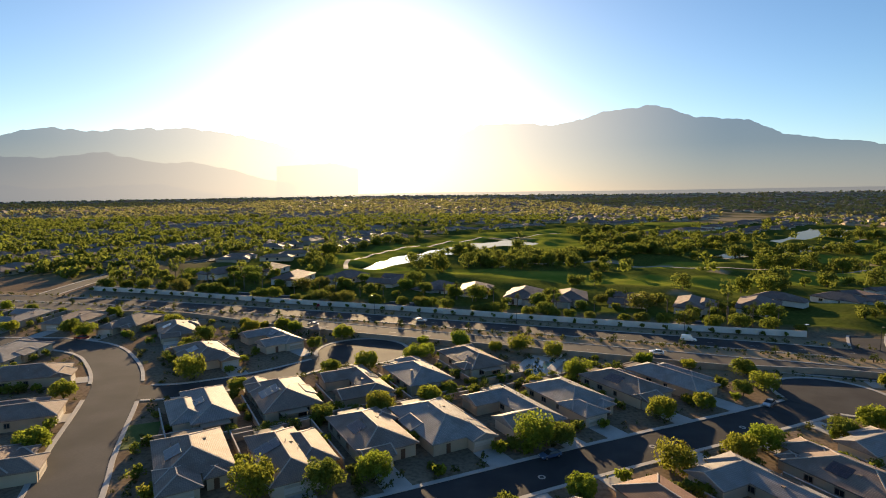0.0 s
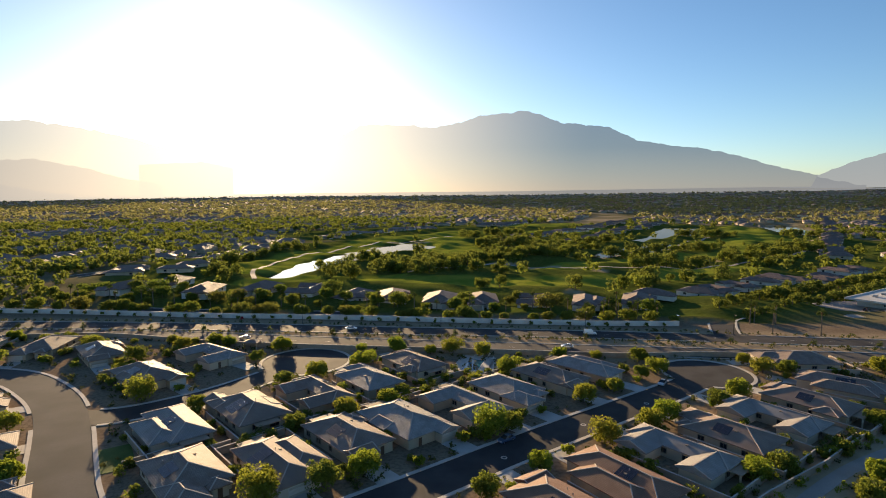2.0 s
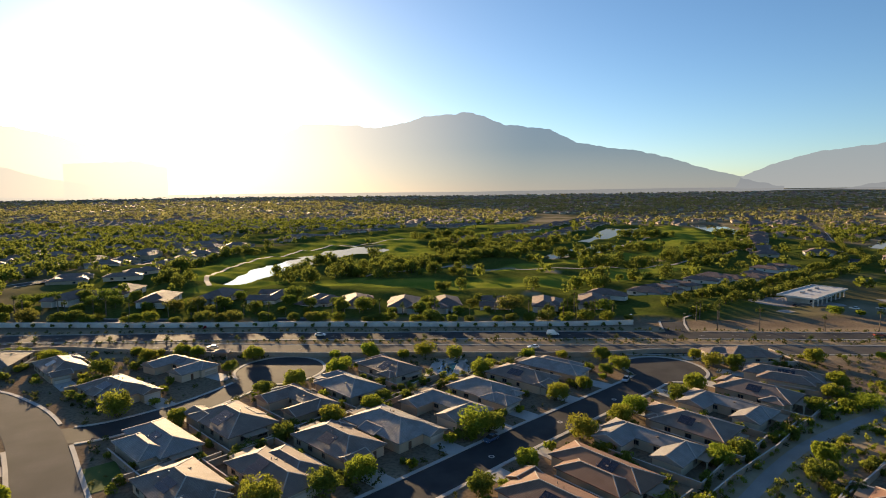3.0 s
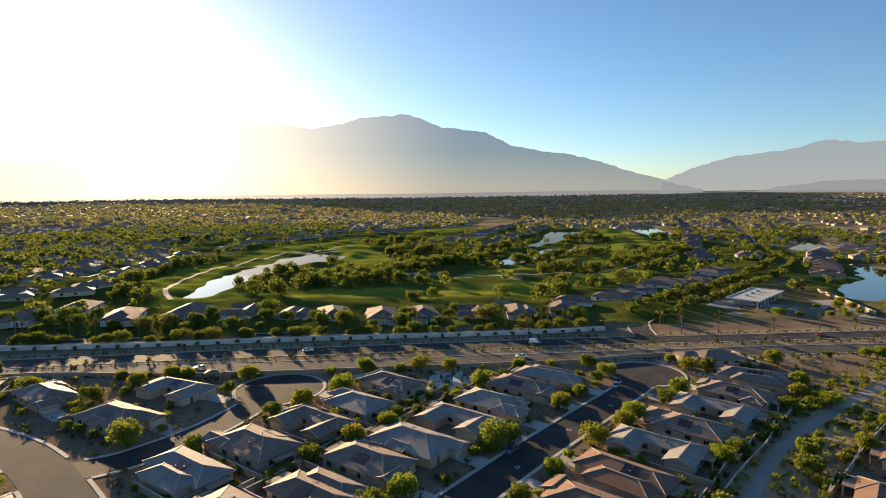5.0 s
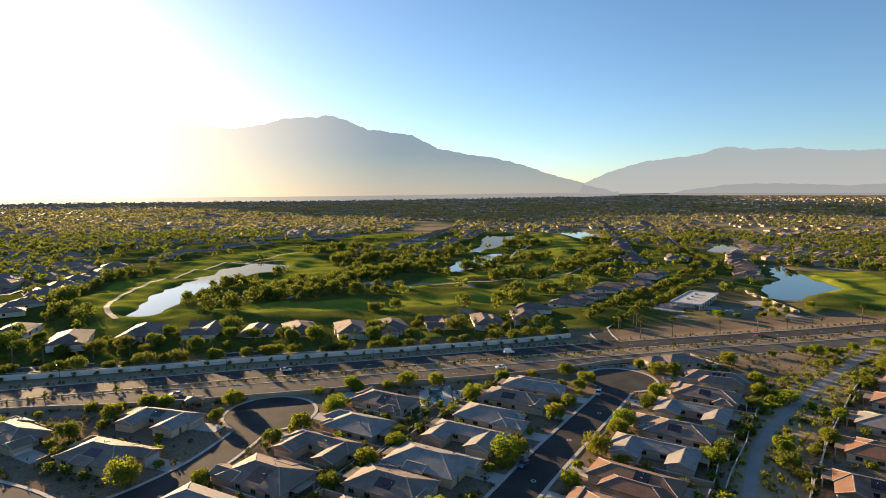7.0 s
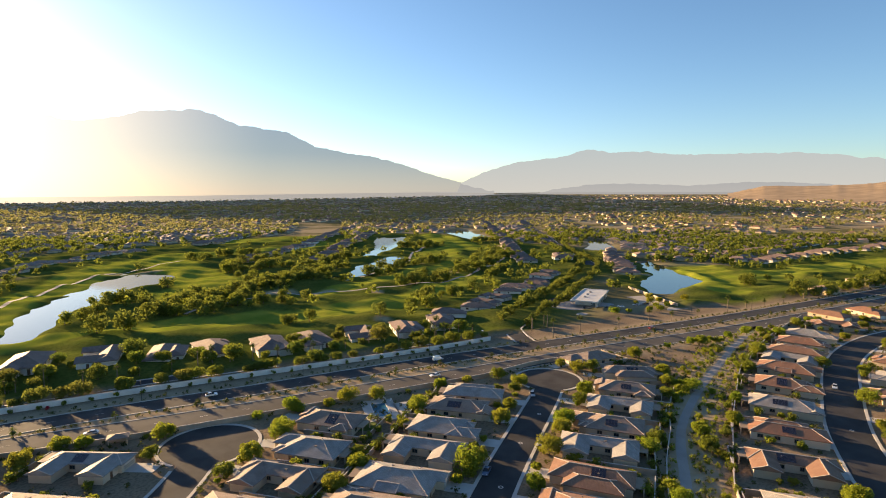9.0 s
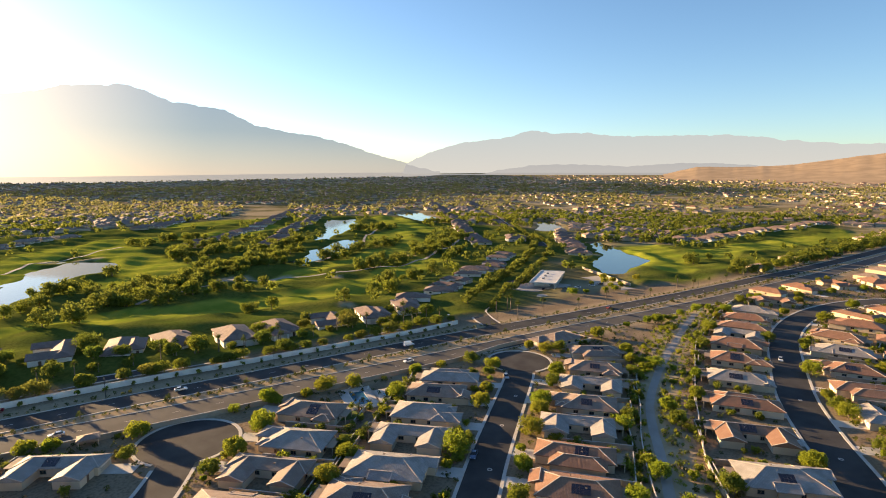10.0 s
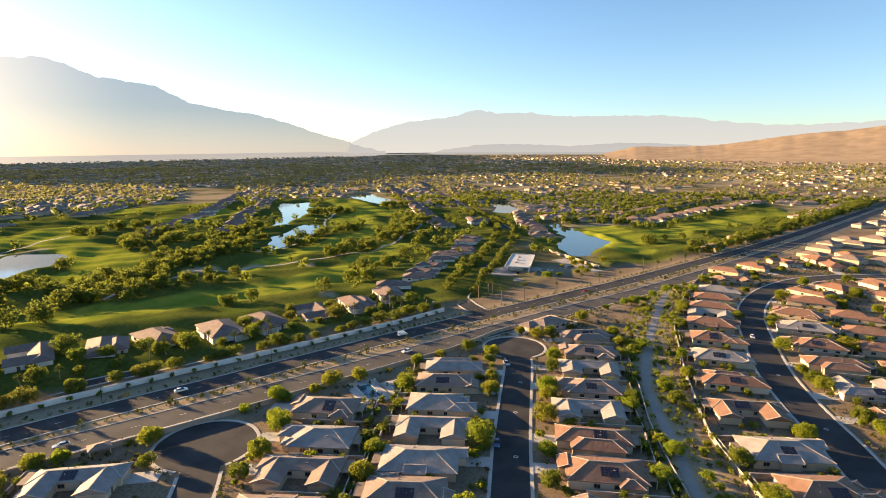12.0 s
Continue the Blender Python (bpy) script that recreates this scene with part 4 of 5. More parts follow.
# ---- walls ----
def garden_wall(a, b, height, thick, material, label, cap=True):
    a, b = Vector((a[0], a[1], 0)), Vector((b[0], b[1], 0))
    d = b - a
    m = Matrix.Translation((a + b) / 2) @ pose(0, 0, 0, rz=math.degrees(math.atan2(d.y, d.x)))
    root = box("garden_wall", (0, 0, height / 2 - 0.05), (d.length, thick, height), material, None)
    if cap:
        box("coping", (0, 0, height - 0.02), (d.length, thick + 0.1, 0.09), M["concrete"], root)
    root.matrix_basis = m
    return tagged(root, label, "wall", "walls", "structure")


for a, b in WALLS:
    if not on_road((a.x + b.x) / 2, (a.y + b.y) / 2, 1.0)[0]:
        garden_wall(a, b, 1.8, 0.2, M["block"], "tan block wall between back yards")
wash_wall = spline([(320, 92), (262, 92), (221, 90), (180, 86), (140, 76), (110, 68), (91, 62), (63, 53), (46, 44), (34, 37), (10, 22)], 14)
for a, b in zip(wash_wall[:-1], wash_wall[1:]):
    garden_wall(a, b, 1.8, 0.22, M["block"], "tan block wall along the desert wash")
wash_wall2 = spline([(128, 96), (104, 88), (86, 80), (64, 72), (44, 63), (29, 55), (8, 44)], 14)
for a, b in zip(wash_wall2[:-1], wash_wall2[1:]):
    garden_wall(a, b, 1.6, 0.2, M["block"], "tan block wall along the desert wash")
north_wall = spline([(-190, 296), (-142, 283), (-76, 261), (-40, 251), (-4, 240), (39, 226), (67, 217), (100, 207), (134, 199)], 13)
for a, b in zip(north_wall[:-1], north_wall[1:]):
    garden_wall(a, b, 2.3, 0.3, M["white_stucco"], "long cream stucco wall beside the boulevard")
south_wall = spline([(-230, 240), (-150, 236), (-110, 232), (-70, 213), (-44, 203), (-14, 192.5), (12, 184.5), (60, 169), (84, 161), (112, 157), (128, 152)], 13)
for a, b in zip(south_wall[:-1], south_wall[1:]):
    if clear_of_houses((a[0] + b[0]) / 2, (a[1] + b[1]) / 2, 0.5):
        garden_wall(a, b, 1.9, 0.22, M["block"], "tan block wall behind the boulevard verge")


# ---- plants ----
def crown_cards(rng, radius, height, lobes, count, size, z0, flat=0.95):
    """Leaf clumps on the skins of several lobes: an uneven crown with gaps. Returns corner points, four a clump."""
    a = rng.uniform(0, 2 * np.pi, lobes)
    d = radius * (0.62 if lobes < 20 else 0.74) * np.sqrt(rng.uniform(0.02, 1, lobes))
    c = np.stack([d * np.cos(a), d * np.sin(a), z0 + height * rng.uniform(0.26, 0.72, lobes)], 1)
    c[:, 2] -= height * 0.16 * (d / radius) ** 2
    lr = radius * rng.uniform(0.36, 0.6, lobes) * (1.0 if lobes < 20 else 0.72)
    pick = rng.integers(0, lobes, count)
    v = rng.normal(size=(count, 3))
    v /= np.linalg.norm(v, axis=1)[:, None]
    p = c[pick] + v * (lr[pick] * rng.uniform(0.7, 1.06, count))[:, None] * np.array([1, 1, flat])
    p[:, 2] = np.maximum(p[:, 2], z0 * 0.8)
    u = rng.normal(size=(count, 3))
    u /= np.linalg.norm(u, axis=1)[:, None]
    w = np.cross(u, v + 0.6 * rng.normal(size=(count, 3)))
    w /= np.linalg.norm(w, axis=1)[:, None]
    s = (size * rng.uniform(0.6, 1.3, count))[:, None]
    return np.stack([p - u * s - w * s * 0.7, p + u * s - w * s * 0.5, p + u * s * 0.8 + w * s * 0.7, p - u * s * 0.9 + w * s * 0.6], 1)


def cards_mesh(name, corners, material):
    v = corners.reshape(-1, 3)
    me = bpy.data.meshes.new(name)
    n = len(corners)
    me.vertices.add(4 * n)
    me.vertices.foreach_set("co", v.reshape(-1).astype(np.float32))
    me.loops.add(4 * n)
    me.loops.foreach_set("vertex_index", np.arange(4 * n, dtype=np.int32))
    me.polygons.add(n)
    me.polygons.foreach_set("loop_start", np.arange(0, 4 * n, 4, dtype=np.int32))
    me.polygons.foreach_set("loop_total", np.full(n, 4, dtype=np.int32))
    me.materials.append(material)
    me.update(calc_edges=True)
    return me


def taper(bm, a, b, r0, r1, seg=7):
    a, b = Vector(a), Vector(b)
    d = b - a
    m = Matrix.Translation((a + b) / 2) @ d.to_track_quat("Z", "Y").to_matrix().to_4x4()
    bmesh.ops.create_cone(bm, cap_ends=True, segments=seg, radius1=r0, radius2=r1, depth=d.length, matrix=m)


def build_tree(seed, radius, height, material, count, size, name="tree"):
    rng = np.random.default_rng(seed)
    root = new(name)
    trunk_h = height * 0.3
    bm = bmesh.new()
    taper(bm, (0, 0, -0.2), (0.1, 0.05, trunk_h), 0.22, 0.15)
    for i in range(4):
        a = i * 1.57 + rng.uniform(-0.5, 0.5)
        e = (radius * 0.55 * math.cos(a), radius * 0.55 * math.sin(a), height * rng.uniform(0.55, 0.75))
        mid = (e[0] * 0.4, e[1] * 0.4, trunk_h + (e[2] - trunk_h) * 0.55)
        taper(bm, (0.1, 0.05, trunk_h - 0.1), mid, 0.12, 0.08, 5)
        taper(bm, mid, e, 0.08, 0.03, 5)
    part("trunk", bm, M["trunk"], root)
    me = cards_mesh("crown", crown_cards(rng, radius, height * 0.85, 30, count, size, height * 0.16), material)
    cr = new("crown", me)
    cr.parent = root
    return root


def build_palm(seed, height, fronds, reach):
    """Fan palm: slim trunk, a skirt of dead fronds, a round head of split fans."""
    rng = np.random.default_rng(seed)
    root = new("palm_tree")
    bm = bmesh.new()
    taper(bm, (0, 0, -0.2), (0.05, 0, height * 0.5), 0.27, 0.2, 8)
    taper(bm, (0.05, 0, height * 0.5), (0.1, 0.05, height), 0.2, 0.17, 8)
    part("trunk", bm, M["palm_trunk"], root)
    bm = bmesh.new()
    taper(bm, (0.08, 0.04, height - 1.5), (0.1, 0.05, height - 0.1), 0.28, 0.5, 9)
    part("skirt", bm, M["skirt"], root, "dead brown fronds under the head")
    q = []
    for i in range(fronds):
        a, el = rng.uniform(0, 2 * np.pi), rng.uniform(-0.75, 1.25)
        d = np.array([math.cos(a) * math.cos(el), math.sin(a) * math.cos(el), math.sin(el)])
        side = np.array([-math.sin(a), math.cos(a), 0])
        base = np.array([0.1, 0.05, height])
        tip = base + d * reach * rng.uniform(0.8, 1.1) + np.array([0, 0, -0.22 * reach * math.cos(el)])
        mid = base + d * reach * 0.55
        for k in range(5):
            f = (k - 2) / 2
            e = tip + side * f * reach * 0.42 - d * abs(f) * reach * 0.12 + np.array([0, 0, -abs(f) * 0.25])
            q.append([mid - side * 0.05, mid + side * 0.05, e + side * 0.09, e - side * 0.09])
        q.append([base - side * 0.03, base + side * 0.03, mid + side * 0.06, mid - side * 0.06])
    cr = new("crown", cards_mesh("crown", np.array(q), M["leaf_palm"]))
    cr.parent = root
    return root


TREE_KINDS = {
    "lime": ([build_tree(s, r, h, M["leaf_lime"], 3400, 0.17) for s, r, h in ((1, 3.3, 5.4), (2, 3.9, 6.0), (3, 2.8, 4.6))], "yellow-green feathery desert tree"),
    "olive": ([build_tree(s, r, h, M["leaf_olive"], 3000, 0.17) for s, r, h in ((11, 3.5, 5.8), (12, 2.8, 4.8))], "grey-green round-headed yard tree"),
    "dark": ([build_tree(s, r, h, M["leaf_dark"], 1900, 0.32) for s, r, h in ((21, 5.4, 8.5), (22, 6.4, 9.5), (23, 4.6, 7.0))], "broad dark green mesquite tree"),
    "golf": ([build_tree(s, r, h, M["leaf_olive"], 1800, 0.31) for s, r, h in ((31, 4.6, 7.0), (32, 5.4, 8.0))], "broad olive-green tree beside the fairway"),
    "shrub": ([build_tree(s, r, h, M["leaf_lime"], 520, 0.19, "shrub_tree") for s, r, h in ((41, 1.7, 2.6), (42, 1.4, 2.2))], "low yellow-green desert shrub"),
}
PALMS = [build_palm(51, 5.0, 34, 1.7), build_palm(52, 9.5, 36, 1.8), build_palm(53, 7.0, 30, 1.6), build_palm(54, 2.6, 34, 1.7)]
FIRST = set()
tree_rng = random.Random(7)


def plant(ob, x, y, label, category, group, scale=None):
    z = float(ground_height(np.array([x]), np.array([y]))[0])
    s = scale or tree_rng.uniform(0.82, 1.2)
    m = pose(x, y, z, rz=tree_rng.uniform(0, 360))
    if ob.name not in FIRST:
        FIRST.add(ob.name)
        ob.matrix_basis = m
        t = ob
    else:
        t = copy_thing(ob, m)
    t.scale = (s, s, s * tree_rng.uniform(0.9, 1.1))
    return tagged(t, label, category, group)


def tree(kind, x, y, group="trees", scale=None):
    obs, label = TREE_KINDS[kind]
    return plant(tree_rng.choice(obs), x, y, label, "shrub" if kind == "shrub" else "tree", group, scale)


def palm(x, y, k=None, group="palms", scale=None):
    i = tree_rng.randrange(3) if k is None else k
    return plant(PALMS[i], x, y, "short stocky fan palm with spread fronds" if i == 3 else "slender fan palm with a skirt of dead fronds", "palm tree", group, scale)


# trees along kerbs and verges
KERB_TREES = ((-62, 210), (-40, 206), (-36, 196), (-29, 207), (-18, 204), (6, 187), (-3, 194), (-33, 157), (-23, 161), (26, 180), (86, 165), (87, 155), (86, 143), (64, 131), (51, 125), (25, 112), (19, 111), (-15, 128), (122, 152), (87, 115), (66, 109), (44, 100), (24, 91), (10, 84), (206, 113), (159, 128), (91, 72), (82, 66), (44, 60), (113, 38), (226, 43), (204, 59), (194, 37), (65, 18), (76, 28), (100, 12), (122, 22), (131, 100), (132, 90), (-78, 135), (-106, 162), (-98, 138), (-13, 97), (-21, 93), (-84, 108), (-61, 216), (-73, 205))
for i, (x, y) in enumerate(KERB_TREES):
    if not on_road(x, y, 0.3)[0] and clear_of_houses(x, y, -1.0):
        tree("olive" if i % 4 == 3 else "lime", x, y, "kerb trees", tree_rng.uniform(0.95, 1.25))
# front and back yards
for i, (x, y) in enumerate(TREE_SPOTS):
    if min(math.hypot(x - a, y - b) for a, b in KERB_TREES) > 7 and not on_road(x, y, 0.5)[0] and clear_of_houses(x, y, 0.2):
        tree("lime" if i % 4 else "olive", x, y, "yard trees")
for i, (x, y) in enumerate(PALM_SPOTS):
    if not on_road(x, y, 0.5)[0] and clear_of_houses(x, y, 0.2):
        palm(x, y, 3, "yard palms")
for i, (x, y) in enumerate(BUSH_SPOTS):
    if not on_road(x, y, 1.2)[0] and clear_of_houses(x, y, -0.6) and i % 4 < 3:
        tree("shrub", x, y, "yard shrubs", tree_rng.uniform(0.7, 1.3))
# wash between the two rows of walls
for i in range(150):
    t = tree_rng.uniform(0, len(WASH_PATH) - 1.01)
    k = int(t)
    p = WASH_PATH[k] + normals(WASH_PATH)[k] * tree_rng.choice((-1, 1)) * tree_rng.uniform(3.2, 11)
    if clear_of_houses(p[0], p[1], 1.0) and not on_road(p[0], p[1], 1.0)[0]:
        if i % 4 == 0:
            palm(p[0], p[1], 3, "palms in the wash", tree_rng.uniform(0.6, 0.95))
        else:
            tree("shrub", p[0], p[1], "shrubs in the wash", tree_rng.uniform(0.6, 1.4))


def beside(line, step, off, jitter, lo=-1e9, hi=1e9):
    """Spots along a road at a distance from its middle."""
    acc = np.concatenate([[0], np.cumsum(np.linalg.norm(np.diff(line, axis=0), axis=1))])
    n2 = normals(line)
    for s in np.arange(0, acc[-1], step):
        s += tree_rng.uniform(-jitter, jitter)
        i = min(max(int(np.searchsorted(acc, s)), 0), len(line) - 1)
        x, y = np.interp(s, acc, line[:, 0]) + n2[i, 0] * off, np.interp(s, acc, line[:, 1]) + n2[i, 1] * off
        if lo < x < hi:
            yield x, y


# verges and median of the boulevard
for x, y in beside(ROAD_S, 15, -12.0, 4, -200, 420):
    if not on_road(x, y, 1.0)[0] and clear_of_houses(x, y, 0.5):
        tree("lime" if tree_rng.random() < 0.7 else "shrub", x, y, "boulevard trees", tree_rng.uniform(0.6, 0.95))
for x, y in beside(ROAD_N, 27, -8.8, 3, -190, 420):
    palm(x, y, 3, "median palms", 0.85)
for x, y in beside(ROAD_N, 24, 9.5, 4, 150, 420):
    palm(x, y, None, "verge palms")
# big trees between the cream wall and the houses behind it
for off, step in ((6.0, 8), (23, 15), (34, 15), (44, 14), (52, 15)):
    for x, y in beside(north_wall, step, off, 4):
        if clear_of_houses(x, y, -0.5 if off < 50 else 1.0) and not on_road(x, y, 0.5)[0]:
            tree("dark" if tree_rng.random() < 0.5 else "golf", x, y, "trees behind the cream wall", tree_rng.uniform(0.45, 1.0) if off > 10 else tree_rng.uniform(0.5, 0.95))
for x, y in beside(north_wall, 10, 22.0, 5):
    if clear_of_houses(x, y, 0.0):
        palm(x, y, None, "palms behind the cream wall")
for x, y in ((104, 212), (112, 213), (120, 210), (98, 216), (128, 207), (168, 196), (173, 199), (178, 192), (182, 197)):
    palm(x, y, 1, "tall palms at the gate", 1.0)
for x, y in ((292, 168), (283, 172), (300, 172), (276, 166), (306, 180), (268, 170), (296, 182), (285, 188), (254, 178), (312, 190), (243, 183), (318, 166)):
    tree("lime", x, y, "forecourt trees", tree_rng.uniform(0.6, 1.0))
# hedge trees of the entry road
HEDGE = [p for off in (8, -8, 11) for p in beside(ENTRY, 7, off, 2, 168, 640) if clear_of_houses(p[0], p[1], -1.0)]
# golf course: belts of dark trees between the fairways
GOLF_BELTS = (((40, 402), (110, 430), (160, 455), (215, 440), (290, 452), (370, 470)), ((60, 440), (120, 470), (140, 540), (200, 552), (250, 545), (300, 580)), ((215, 362), (300, 385), (370, 415), (430, 440), (500, 480)),
              ((-30, 400), (0, 440), (50, 480), (100, 520)), ((130, 600), (160, 680), (240, 690)), ((20, 395), (70, 385), (120, 372)), ((430, 620), (520, 600), (600, 620), (680, 600)), ((400, 150), (430, 160), (470, 168), (520, 172)))
GOLF_BELTS += (((-20, 372), (30, 352), (80, 330), (130, 300)), ((170, 300), (230, 320), (290, 345), (340, 372)), ((60, 420), (120, 445), (190, 470), (240, 500)), ((100, 520), (170, 600), (230, 640)), ((-85, 380), (-90, 440), (-70, 500), (-30, 580)))
GROVE = []
for belt in GOLF_BELTS:
    line = spline(belt, 6)
    for x, y in beside(line, 4.5, 0, 4):
        x, y = x + tree_rng.gauss(0, 9), y + tree_rng.gauss(0, 9)
        if pond_depth(np.array([x]), np.array([y]))[0] < -6 and mown_amount(np.array([x]), np.array([y]))[0] < 0.3 and clear_of_houses(x, y, 0):
            GROVE.append((x, y))
for off in (16, 24):
    for x, y in beside(ROAD_N, 9, off, 6, 400, 1100):
        GROVE.append((x, y + tree_rng.uniform(-6, 8)))


def grove(name, spots, seed, cards, size, radius, height, material, label):
    """Full-grown trees of one wood, trunks and crowns."""
    g = np.random.default_rng(seed)
    forms = [crown_cards(g, radius, height * 0.95, 9, cards, size, height * 0.05) for _ in range(9)]
    out, bm = [], bmesh.new()
    for i, (x, y) in enumerate(spots):
        s, c, sn = g.uniform(0.6, 1.25), math.cos(i * 2.4), math.sin(i * 2.4)
        z = float(ground_height(np.array([x]), np.array([y]))[0])
        f = forms[i % 9] * s
        out.append(np.stack([f[..., 0] * c - f[..., 1] * sn + x, f[..., 0] * sn + f[..., 1] * c + y, f[..., 2] + z], -1))
        w = 0.03 * height * s
        v = [bm.verts.new((x + w * a, y + w * b, z - 0.3)) for a, b in ((-1, -1), (1, -1), (1, 1), (-1, 1))]
        t = [bm.verts.new((x + 0.6 * w * a, y + 0.6 * w * b, z + height * 0.45 * s)) for a, b in ((-1, -1), (1, -1), (1, 1), (-1, 1))]
        for k in range(4):
            bm.faces.new((v[k], v[(k + 1) % 4], t[(k + 1) % 4], t[k]))
    root = tagged(new(name, cards_mesh(name, np.concatenate(out), material)), label, "trees", kind="stuff")
    part("trunks", bm, M["trunk"], root)


green = random.Random(17)
YARD = []
for hx, hy, ang, a, b in PLACED:
    if hy + 0.33 * hx < 245 and hx < 340:
        for k in range(9):
            u, v = (green.uniform(-18.5, -15.5), green.uniform(-9, 9)) if k < 5 else (green.uniform(-14, 15), green.choice((-1, 1)) * green.uniform(8.6, 9.6))
            c, s = math.cos(radians(ang)), math.sin(radians(ang))
            x, y = hx + u * c - v * s, hy + u * s + v * c
            if not on_road(x, y, 1.6)[0] and clear_of_houses(x, y, 0.1):
                YARD.append((x, y))
grove("yard_greenery", YARD[::2], 64, 320, 0.2, 1.6, 3.0, M["leaf_olive"], "olive-green bushes filling back yards")
grove("yard_hedges", YARD[1::2], 65, 320, 0.2, 1.5, 2.6, M["leaf_dark"], "dark green bushes along block walls")
grove("entry_trees", HEDGE, 63, 260, 0.42, 3.2, 6.0, M["leaf_dark"], "dense dark green trees lining the entry road")
grove("golf_trees", GROVE[::2], 61, 580, 0.5, 6.0, 10.0, M["leaf_dark"], "belts of broad dark green trees between fairways")
grove("golf_light_trees", GROVE[1::2], 62, 520, 0.47, 5.2, 8.8, M["leaf_olive"], "olive-green trees dotted along the fairways")


# ---- rows of houses further off ----
ROWS_FAR = (([(430, 392), (512, 475), (640, 590), (760, 700), (895, 836), (1050, 1000)], 21, 135), ([(470, 368), (560, 430), (660, 520), (818, 650), (960, 780), (1112, 910)], 21, -45), ([(425, 264), (470, 292), (520, 330)], 20, 120), ([(455, 285), (505, 318), (560, 352)], 20, -50),
            ([(193, 628), (262, 690), (340, 745), (420, 820), (500, 906), (650, 1057)], 22, 130), ([(250, 560), (300, 615), (380, 700), (468, 775), (600, 910)], 22, -40), ([(607, 288), (620, 250), (611, 200), (698, 182), (801, 160), (903, 133), (1037, 100)], 19, 250), ([(630, 262), (804, 236), (913, 212), (1029, 182)], 20, 70),
            ([(819, 403), (948, 384), (1090, 357)], 20, 250), ([(-52, 637), (-72, 572), (-89, 534), (-104, 504), (-112, 447), (-124, 406)], 20, 10), ([(-150, 540), (-161, 470), (-158, 400)], 21, 190), ([(-240, 640), (-250, 540), (-250, 430)], 21, 10), ([(-20, 700), (60, 790), (160, 850)], 22, -50), ([(-290, 330), (-290, 420), (-300, 500)], 22, 180), ([(240, 870), (330, 960), (430, 1080)], 22, 130))
far_rng = random.Random(11)
for pts, step, heading in ROWS_FAR:
    line = spline(pts, 10)
    for x, y in beside(line, step, 0, 2):
        if clear_of_houses(x, y, -2) and not on_road(x, y, 8)[0] and pond_depth(np.array([x]), np.array([y]))[0] < -14:
            house(x, y, heading + far_rng.uniform(-12, 12), far_rng.randrange(5), "roof_mauve" if x > 150 else "roof", "white_stucco" if far_rng.random() < 0.3 else "stucco", 0, "", "distant house rows")


# ---- far suburb: roofs and trees too many to count ----
def scatter(rng, n, az0, az1, r0, r1):
    a = np.radians(rng.uniform(az0, az1, n))
    r = np.sqrt(rng.uniform(r0 ** 2, r1 ** 2, n))
    return r * np.sin(a) - 55, r * np.cos(a)


def near_houses(x, y, pad):
    hp = np.array([(h[0], h[1]) for h in PLACED])
    near = np.zeros(x.shape, bool)
    for k in range(0, len(hp)):
        near |= (x - hp[k, 0]) ** 2 + (y - hp[k, 1]) ** 2 < pad * pad
    return near


def far_trees(name, seed, n, az0, az1, r0, r1, cards, size, radius, height, material, label, cover=0.0):
    rng = np.random.default_rng(seed)
    x, y = scatter(rng, n, az0, az1, r0, r1)
    dens = np.sin(x * 0.011 + 1.7 * np.sin(y * 0.007)) * np.sin(y * 0.013 + 1.1 * np.sin(x * 0.009)) + rng.uniform(-0.9, 0.9, n)
    keep = (dens > cover) & (pond_depth(x, y) < -8) & (mown_amount(x, y) < 0.2) & ~on_road(x, y, 3.0) & ~near_houses(x, y, 9.0) & (y + 0.31 * x > 262) & ~((np.abs(x - 245) < 105) & (y + 0.31 * x < 322) & (y < 262) & (y - 0.36 * x < 150))
    turfy = turf_amount(x, y) > 0.5
    keep &= ~turfy | (rng.uniform(0, 1, n) < 0.13)
    x, y = x[keep], y[keep]
    z = ground_height(x, y)
    forms = [crown_cards(rng, radius, height, 6, cards, size, height * 0.1) for _ in range(8)]
    out = []
    for i in range(len(x)):
        s = rng.uniform(0.6, 1.35)
        c, sn = math.cos(i * 2.4), math.sin(i * 2.4)
        f = forms[i % 8] * s
        out.append(np.stack([f[..., 0] * c - f[..., 1] * sn + x[i], f[..., 0] * sn + f[..., 1] * c + y[i], f[..., 2] + z[i]], -1))
    tagged(new(name, cards_mesh(name, np.concatenate(out), material)), label, "trees", kind="stuff")
    return x, y


far_trees("mid_trees", 3, 15000, -52, 100, 330, 1200, 46, 0.92, 4.2, 7.4, M["leaf_dark"], "mixed dark green trees among distant houses", 0.0)
far_trees("mid_light_trees", 4, 13000, -52, 100, 330, 1200, 42, 0.88, 3.6, 6.2, M["leaf_olive"], "olive green trees among distant houses", 0.05)
far_trees("far_trees", 5, 26000, -55, 100, 1150, 2700, 12, 1.9, 4.8, 7.5, M["leaf_far_hazed"], "far belt of suburban trees", -0.1)
far_trees("horizon_trees", 6, 6000, -55, 100, 2600, 3900, 9, 2.4, 6.0, 7.5, M["leaf_far_hazed"], "trees along the far valley floor", 0.1)


